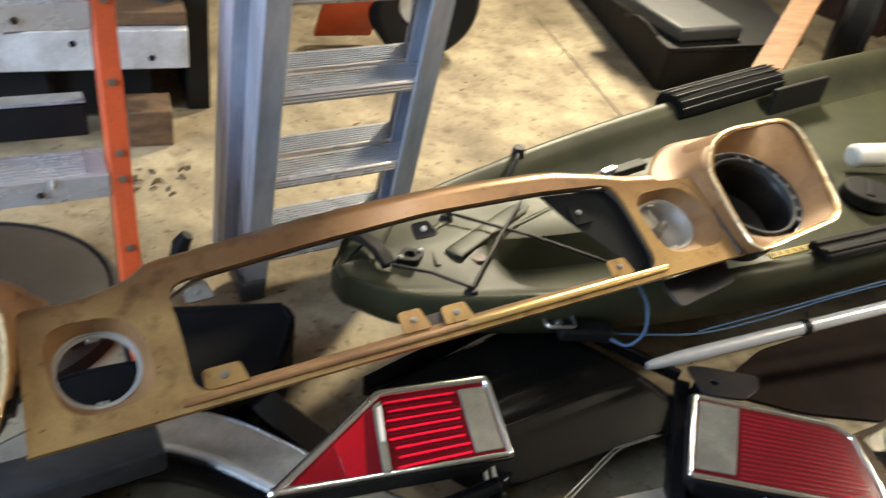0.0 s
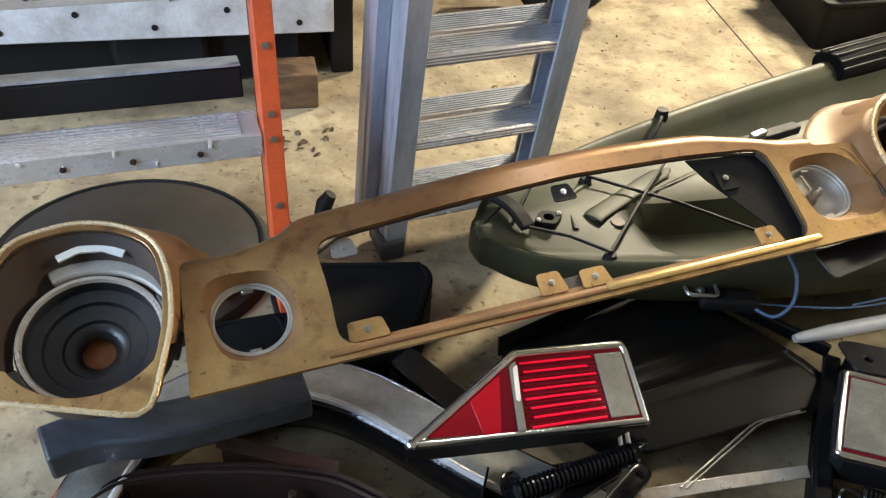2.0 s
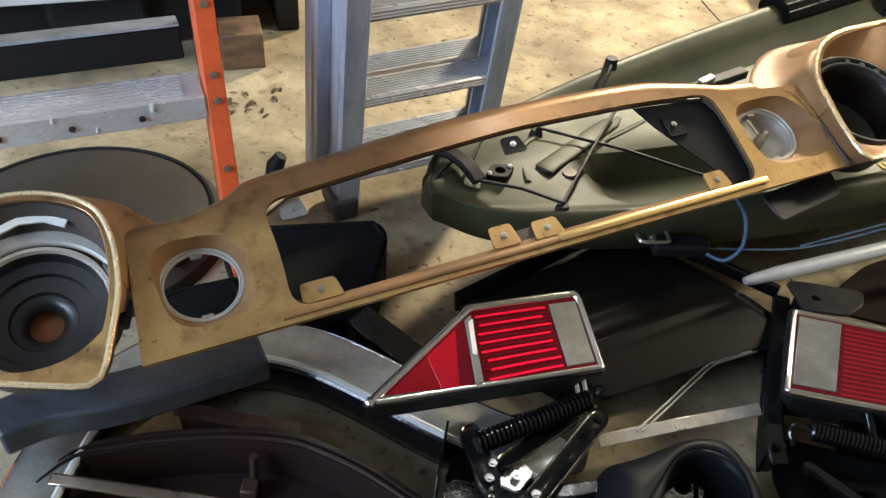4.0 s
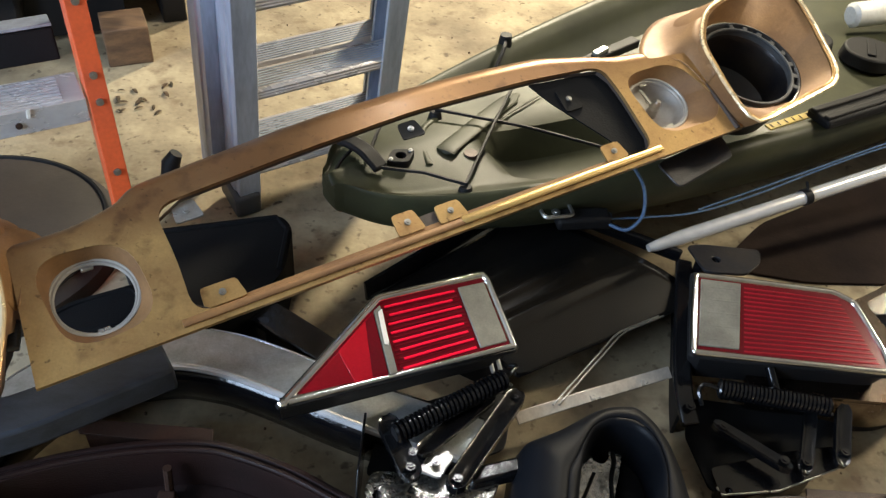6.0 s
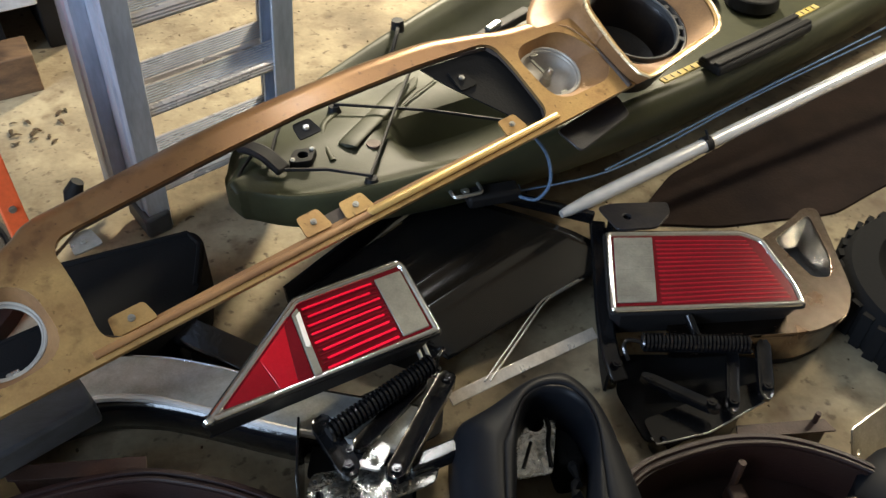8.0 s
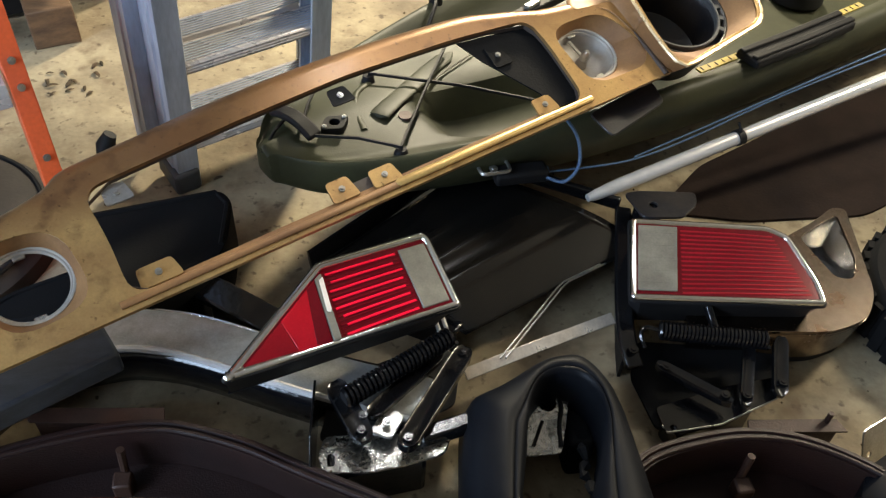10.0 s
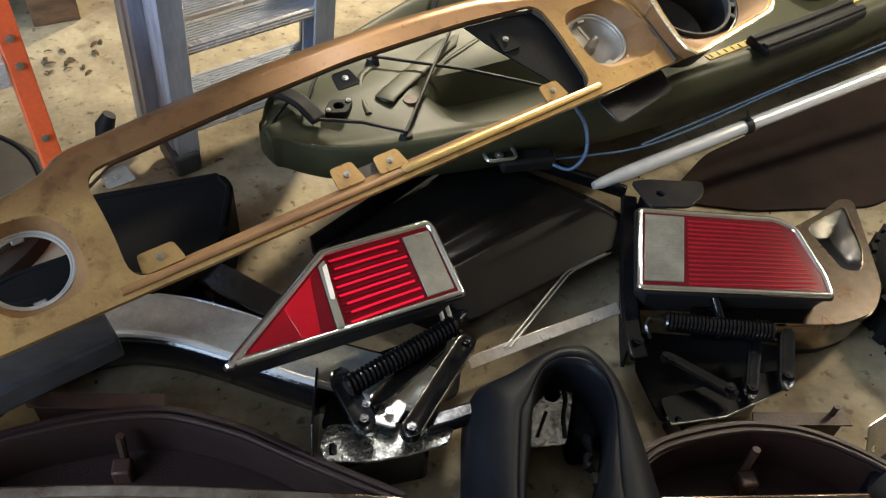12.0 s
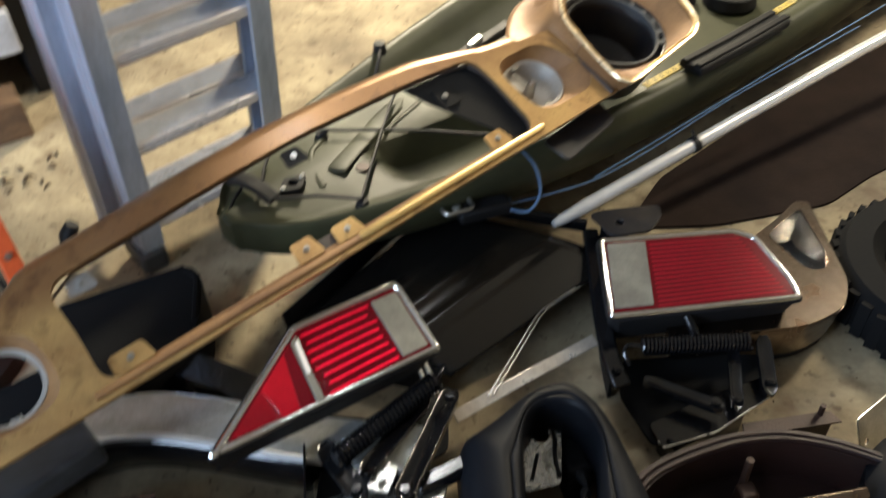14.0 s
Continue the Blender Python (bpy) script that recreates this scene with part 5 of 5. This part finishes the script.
def stepladder():
    ob = thing("stepladder", "orange fibreglass stepladder with scuffed aluminium steps", "stepladder", at=(-0.6, 1.1, 0.0))
    for x, sg in ((0.0, 1), (-0.62, -1)):
        prof = [(0, 0), (sg * 0.036, 0), (sg * 0.036, 0.006), (sg * 0.006, 0.006), (sg * 0.006, 0.074), (sg * 0.036, 0.074), (sg * 0.036, 0.080), (0, 0.080)]
        rr = [[SM @ Vector((x + a + 0.011 * zz, b, zz)) for a, b in prof] for zz in (0.0, 1.9)]
        r = part("side_rail", loft(bmesh.new(), rr), ORANGE, ob, "orange fibreglass side rail", bevel=0.002)
        for zz in (0.05, 0.13, 0.28, 0.42, 0.47, 0.60, 0.74, 0.80, 0.95):
            screw(r, SM @ pose(x + sg * 0.018 + 0.011 * zz, -0.001, zz, 90, 0, 0), 0.007)
        part("foot", slab(SM @ pose(x + sg * 0.015, 0.04, 0.012), 0.05, 0.10, 0.03), MATT_BLACK, ob, bevel=0.006)
    for k in range(1, 5):
        z = 0.424 + 0.298 * (k - 1)
        y = z * math.tan(radians(11)) + 0.002
        prof = [(-0.004, 0.0), (0.095, 0.0), (0.095, -0.03), (0.091, -0.03), (0.091, -0.005), (0.0, -0.005), (0.0, -0.046), (-0.006, -0.046)]
        rr = [[SL @ Vector((xx, y + a, z + b)) for a, b in prof] for xx in (-0.613 + 0.011 * z, -0.004 + 0.011 * z)]
        st = part("step", loft(bmesh.new(), rr), ALU_STEP, ob, "scuffed ribbed aluminium step", bevel=0.0015)
        for gk in range(8):
            part("step_rib", slab(SL @ pose(-0.325 + 0.011 * z, y + 0.008 + gk * 0.011, z + 0.001), 0.57, 0.004, 0.003), ALU_STEP, st, smooth=False)
        for xx in (-0.12, -0.24, -0.36, -0.48):
            screw(st, SL @ pose(xx + 0.011 * z, y - 0.006, z - 0.026, 90, 0, 0), 0.006, RUST, "rivet")
        part("brace", ribbon([SL @ Vector((-0.035, y + 0.05, z - 0.02)), SL @ Vector((-0.06, y + 0.04, z - 0.05)), SL @ Vector((-0.13, y + 0.01, z - 0.045))], 0.02, 0.004, SM.to_3x3() @ Vector((0, 1, 0))), ALU, ob)
    for dx, dz, w, h in ((-0.10, 0.0, 0.006, 0.018), (-0.27, 0.002, 0.004, 0.012), (-0.20, -0.03, 0.003, 0.010), (-0.43, 0.0, 0.008, 0.006), (-0.36, -0.02, 0.003, 0.014)):
        z = 0.424
        y = z * math.tan(radians(11))
        part("paint_drip", slab(SL @ pose(dx + 0.011 * z, y - 0.005, z + dz - 0.006, 0, 8, 0), w, 0.002, h), WHITE, ob, "dried white paint drip", bevel=0.0006)
    # folded rear frame
    for x in (0.020, -0.63):
        rr = [[SM @ Vector((x + 0.011 * zz + a, 0.125 + b, zz)) for a, b in ((-0.015, -0.025), (0.015, -0.025), (0.015, 0.025), (-0.015, 0.025))] for zz in (0.0, 1.8)]
        part("rear_rail", loft(bmesh.new(), rr), MATT_BLACK, ob, "dark rear rail", bevel=0.003)
    for z in (0.50, 0.80):
        part("rear_bar", slab(SM @ pose(-0.31 + 0.011 * z, 0.125, z), 0.58, 0.02, 0.06), MATT_BLACK, ob, "dark rear cross bar", bevel=0.003)
        part("rear_tread", slab(SM @ pose(-0.31 + 0.011 * z, 0.150, z + 0.034), 0.58, 0.06, 0.006), ALU, ob, "grey aluminium rear cross tread", bevel=0.001)
    return ob


stepladder()

# ---- things at the back ----
tr = thing("flat_trailer", "low flat trailer with a dirty white metal beam", "trailer", at=(-1.2, 2.3, 0.0))
TM = yawed(-0.582, 2.24, 0.0, 21)
part("beam", slab(TM @ pose(-0.95, 0.03, 0.258), 1.9, 0.06, 0.115), WHITE_ALU, tr, "dirty white painted beam with bolt holes", bevel=0.004)
for k in range(9):
    part("bolt_hole", cyl(bmesh.new(), TM @ pose(-0.1 - 0.2 * k, 0.001, 0.235 + 0.045 * (k % 2), 90, 0, 0), 0.009, 0.004, 12), MATT_BLACK, tr)
part("deck", slab(TM @ pose(-0.95, 0.50, 0.338), 1.9, 0.95, 0.04), OLD_WOOD, tr, "worn wooden deck", bevel=0.004)
part("lower_rail", slab(TM @ pose(-1.1, -0.06, 0.11), 1.6, 0.05, 0.04), WHITE_ALU, tr, "white lower rail", bevel=0.003)
part("under_frame", slab(TM @ pose(-0.95, 0.45, 0.16), 1.7, 0.7, 0.28), MATT_BLACK, tr, "dark underframe")
part("stake", sweep([TM @ Vector((-0.05, 0.12, 0.34)), TM @ Vector((-0.05, 0.12, 0.85))], 0.03, 14), GREY, tr, "dark stake post")
# added slab that fills in the darkness under and behind the trailer's end
part("dark_filler", slab(TM @ pose(0.04, 0.50, 0.31), 0.07, 0.74, 0.62), MATT_BLACK, tr, "dark slab added for the darkness at the trailer end", bevel=0.006)
for x in (-0.5, -1.4):
    part("wheel", cyl(bmesh.new(), TM @ pose(x, 0.05, 0.14, -90, 0, 0), 0.14, 0.12, 32), MATT_BLACK, tr, "black wheel", bevel=0.02)
    part("leg", slab(TM @ pose(x + 0.2, 0.3, 0.1), 0.08, 0.08, 0.2), MATT_BLACK, tr)
blk = part("wood_block", slab(yawed(-0.685, 2.175, 0.055, 20), 0.12, 0.12, 0.11), OLD_WOOD, bevel=0.004)
tagged(blk, "weathered wooden block on the floor under the trailer", "block")
dome = thing("grey_tarp_cover", "dusty grey-brown round cover lying under the stepladder", "cover", at=(-0.82, 1.4, 0.0))
part("cover", loft(bmesh.new(), [[yawed(-0.83, 1.34, 0, 20) @ Vector((1.1 * r * math.cos(a * math.pi / 24), r * math.sin(a * math.pi / 24), zz)) for a in range(48)] for r, zz in ((0.29, 0.0), (0.285, 0.03), (0.25, 0.06), (0.15, 0.085), (0.05, 0.09))]), mat("dusty_cover", (0.034, 0.026, 0.021), 0.75, 0, (0.014, 0.011, 0.009), 5, 0.8, 0.25, 120), dome)


part("rim", sweep([yawed(-0.83, 1.34, 0.055, 20) @ Vector((1.1 * 0.262 * math.cos(a * math.pi / 24), 0.262 * math.sin(a * math.pi / 24), 0)) for a in range(48)], 0.006, 6, closed=True), MATT_BLACK, dome, "dark rolled rim")


def road_wheel(c, yaw, R, w, rim_mat, label):
    ob = thing("wheel", label, "wheel", at=(c[0], c[1], 0.0))
    m = yawed(c[0], c[1], R, yaw) @ pose(0, 0, 0, 90, 0, 0)
    rings = []
    for i in range(48):
        a = 2 * math.pi * i / 48
        rings.append([m @ Vector(((R - d) * math.cos(a), (R - d) * math.sin(a), zz * w)) for d, zz in ((0.0, -0.3), (0.0, 0.3), (0.02, 0.5), (0.07, 0.5), (0.1, 0.35), (0.1, -0.35), (0.07, -0.5), (0.02, -0.5))])
    bm = bmesh.new()
    vs = [[bm.verts.new(p) for p in ring] for ring in rings]
    vs.append(vs[0])
    for a, b in zip(vs, vs[1:]):
        for i in range(8):
            bm.faces.new((a[i], a[(i + 1) % 8], b[(i + 1) % 8], b[i]))
    t = part("tyre", bm, MATT_BLACK, ob, "black rubber tyre")
    for k in range(5):
        part("tread_groove", sweep([m @ Vector(((R + 0.001) * math.cos(2 * math.pi * i / 48), (R + 0.001) * math.sin(2 * math.pi * i / 48), w * (-0.24 + 0.12 * k))) for i in range(48)], 0.004, 5, closed=True), MATT_BLACK, t)
    part("rim", loft(bmesh.new(), [[m @ Vector((r * math.cos(a * math.pi / 16), r * math.sin(a * math.pi / 16), zz)) for a in range(32)] for r, zz in ((R - 0.1, -0.02), (R - 0.11, 0.02), (R - 0.16, 0.0), (0.03, 0.02))]), rim_mat, ob, "pale rim")
    return ob


road_wheel((0.08, 3.04), 20, 0.21, 0.12, WHITE_ALU, "black rubber wheel with a pale rim on the floor")
hand = part("hand_truck_plate", slab(yawed(-0.18, 2.95, 0.17, 20, 35, 0), 0.22, 0.02, 0.32), ORANGE, bevel=0.004)
tagged(hand, "red-orange metal frame plate beside the wheel", "cart")
binn = thing("black_tote", "black plastic tote with a grey lid on the floor", "storage bin", at=(1.5, 3.5, 0.0))
part("body", loft(bmesh.new(), [[(x, y, zz) for x, y in inset(rounded([(1.0, 2.95), (1.62, 3.22), (1.6, 4.3), (0.80, 4.1)], 0.04, 4), g)] for g, zz in ((0.03, 0.0), (0.0, 0.17), (-0.012, 0.175), (-0.012, 0.19))]), MATT_BLACK, binn, bevel=0.004)
NM = yawed(1.05, 2.99, 0.19, 26)
part("lid", slab(NM @ pose(0.16, 0.24, 0.03), 0.32, 0.46, 0.06), GREY, binn, "grey raised lid", bevel=0.015)
part("handle", sweep(curved([NM @ Vector((-0.03, 0.10, 0.0)), NM @ Vector((-0.05, 0.2, 0.03)), NM @ Vector((-0.03, 0.3, 0.0))], 5), 0.008, 6), MATT_BLACK, binn)
pl = part("timber_plank", slab(axes((1.46, 3.02, 0.33), (0.275, 0.48, 0.12), (0.87, -0.5, 0)), 1.1, 0.10, 0.04), WOOD, bevel=0.003)
tagged(pl, "clean pine plank leaning over the clutter", "plank")
road_wheel((1.95, 3.5), 65, 0.2, 0.13, GREY, "dark wheel among the clutter behind the kayak")
for k, (x, y, s, h, mt) in enumerate(((2.65, 3.95, 0.35, 0.5, OLD_WOOD), (2.35, 4.3, 0.4, 0.6, RUST), (2.9, 3.3, 0.3, 0.35, OLD_WOOD), (1.9, 4.7, 0.5, 0.5, MATT_BLACK))):
    tagged(part("cardboard_box" if mt is OLD_WOOD else "storage_crate", slab(yawed(x, y, h / 2, 20 + 25 * k), s, s * 1.2, h), mt, bevel=0.01), "brown worn box stacked against the wall" if mt is OLD_WOOD else "dark crate stacked at the back", "box")

# thin dark sheet painted as the shadow the kayak casts on the floor
tagged(part("kayak_shadow", plate(Matrix.Translation((0, 0, 0.008)), rounded([(0.80, 1.345), (0.955, 1.50), (1.34, 1.70), (2.1, 2.06), (2.2, 1.6), (1.455, 1.371), (1.294, 1.30), (1.0, 1.30)], 0.03, 3), (), 0.008, 0.0), mat("kayak_shadow_brown", (0.022, 0.012, 0.008), 0.85, 0, (0.010, 0.006, 0.005), 5, 0.8, 0.4, 130, spec=0.2), bevel=0.002), "dark brown sheet standing for the kayak shadow on the floor", "mat")
cst = part("door_stop", sweep([(-0.462, 1.60, 0.0), (-0.455, 1.61, 0.05), (-0.44, 1.615, 0.075)], [0.022, 0.022, 0.015], 12), MATT_BLACK)
tagged(cst, "small black rubber door stop beside the ladder", "door stop")

# ---- floor joint, leaves and litter ----
crack = part("floor_joint", ribbon([(0.60, 3.60, 0.001), (0.689, 3.27, 0.001), (0.818, 2.765, 0.001), (1.0, 2.1, 0.001)], 0.004, 0.003), PRIMER, smooth=False)
tagged(crack, "dark saw-cut joint in the concrete", "floor joint", kind="structure")
rng = random.Random(4)


def leaf(x, y, s, yaw):
    bm = bmesh.new()
    rings = []
    for i in range(7):
        t = i / 6
        w = s * 0.45 * math.sin(math.pi * min(1, 0.04 + t * 0.95)) * (0.8 + 0.2 * math.sin(9 * t))
        lift = 0.25 * s * math.sin(3 * t) + 0.002
        rings.append([yawed(x, y, 0, yaw) @ Vector(((t - 0.5) * s * 2, f * w, lift + 0.3 * abs(f) * w)) for f in (-1, 0, 1)])
    loft(bm, rings, closed=False)
    ob = part("dry_leaf", bm, LEAF)
    so = ob.modifiers.new("solid", "SOLIDIFY")
    so.thickness = 0.0008
    return tagged(ob, "curled dry brown leaf on the concrete", "leaf", "dry leaves")


leaf(-0.202, 1.53, 0.012, 30)
for k in range(14):
    leaf(-0.60 + rng.uniform(-0.07, 0.07), 1.95 + rng.uniform(-0.08, 0.1), rng.uniform(0.007, 0.018), rng.uniform(0, 360))
for x, y in ((0.69, 3.05), (0.30, 2.9), (0.05, 2.2), (0.5, 2.6), (-0.1, 2.4), (0.25, 2.35), (0.9, 3.4), (-0.3, 2.9)):
    leaf(x, y, rng.uniform(0.006, 0.014), rng.uniform(0, 360))
bm = bmesh.new()
for k in range(260):
    s = rng.uniform(0.001, 0.004)
    box(bm, pose(rng.uniform(-1.2, 1.4), rng.uniform(0.4, 3.4), s * 0.4, rng.uniform(0, 90), rng.uniform(0, 90), rng.uniform(0, 90)), s, s * 1.6, s)
tagged(part("floor_grit", bm, LEAF, smooth=False), "dark grit and crumbs on the concrete floor", "grit", kind="stuff")
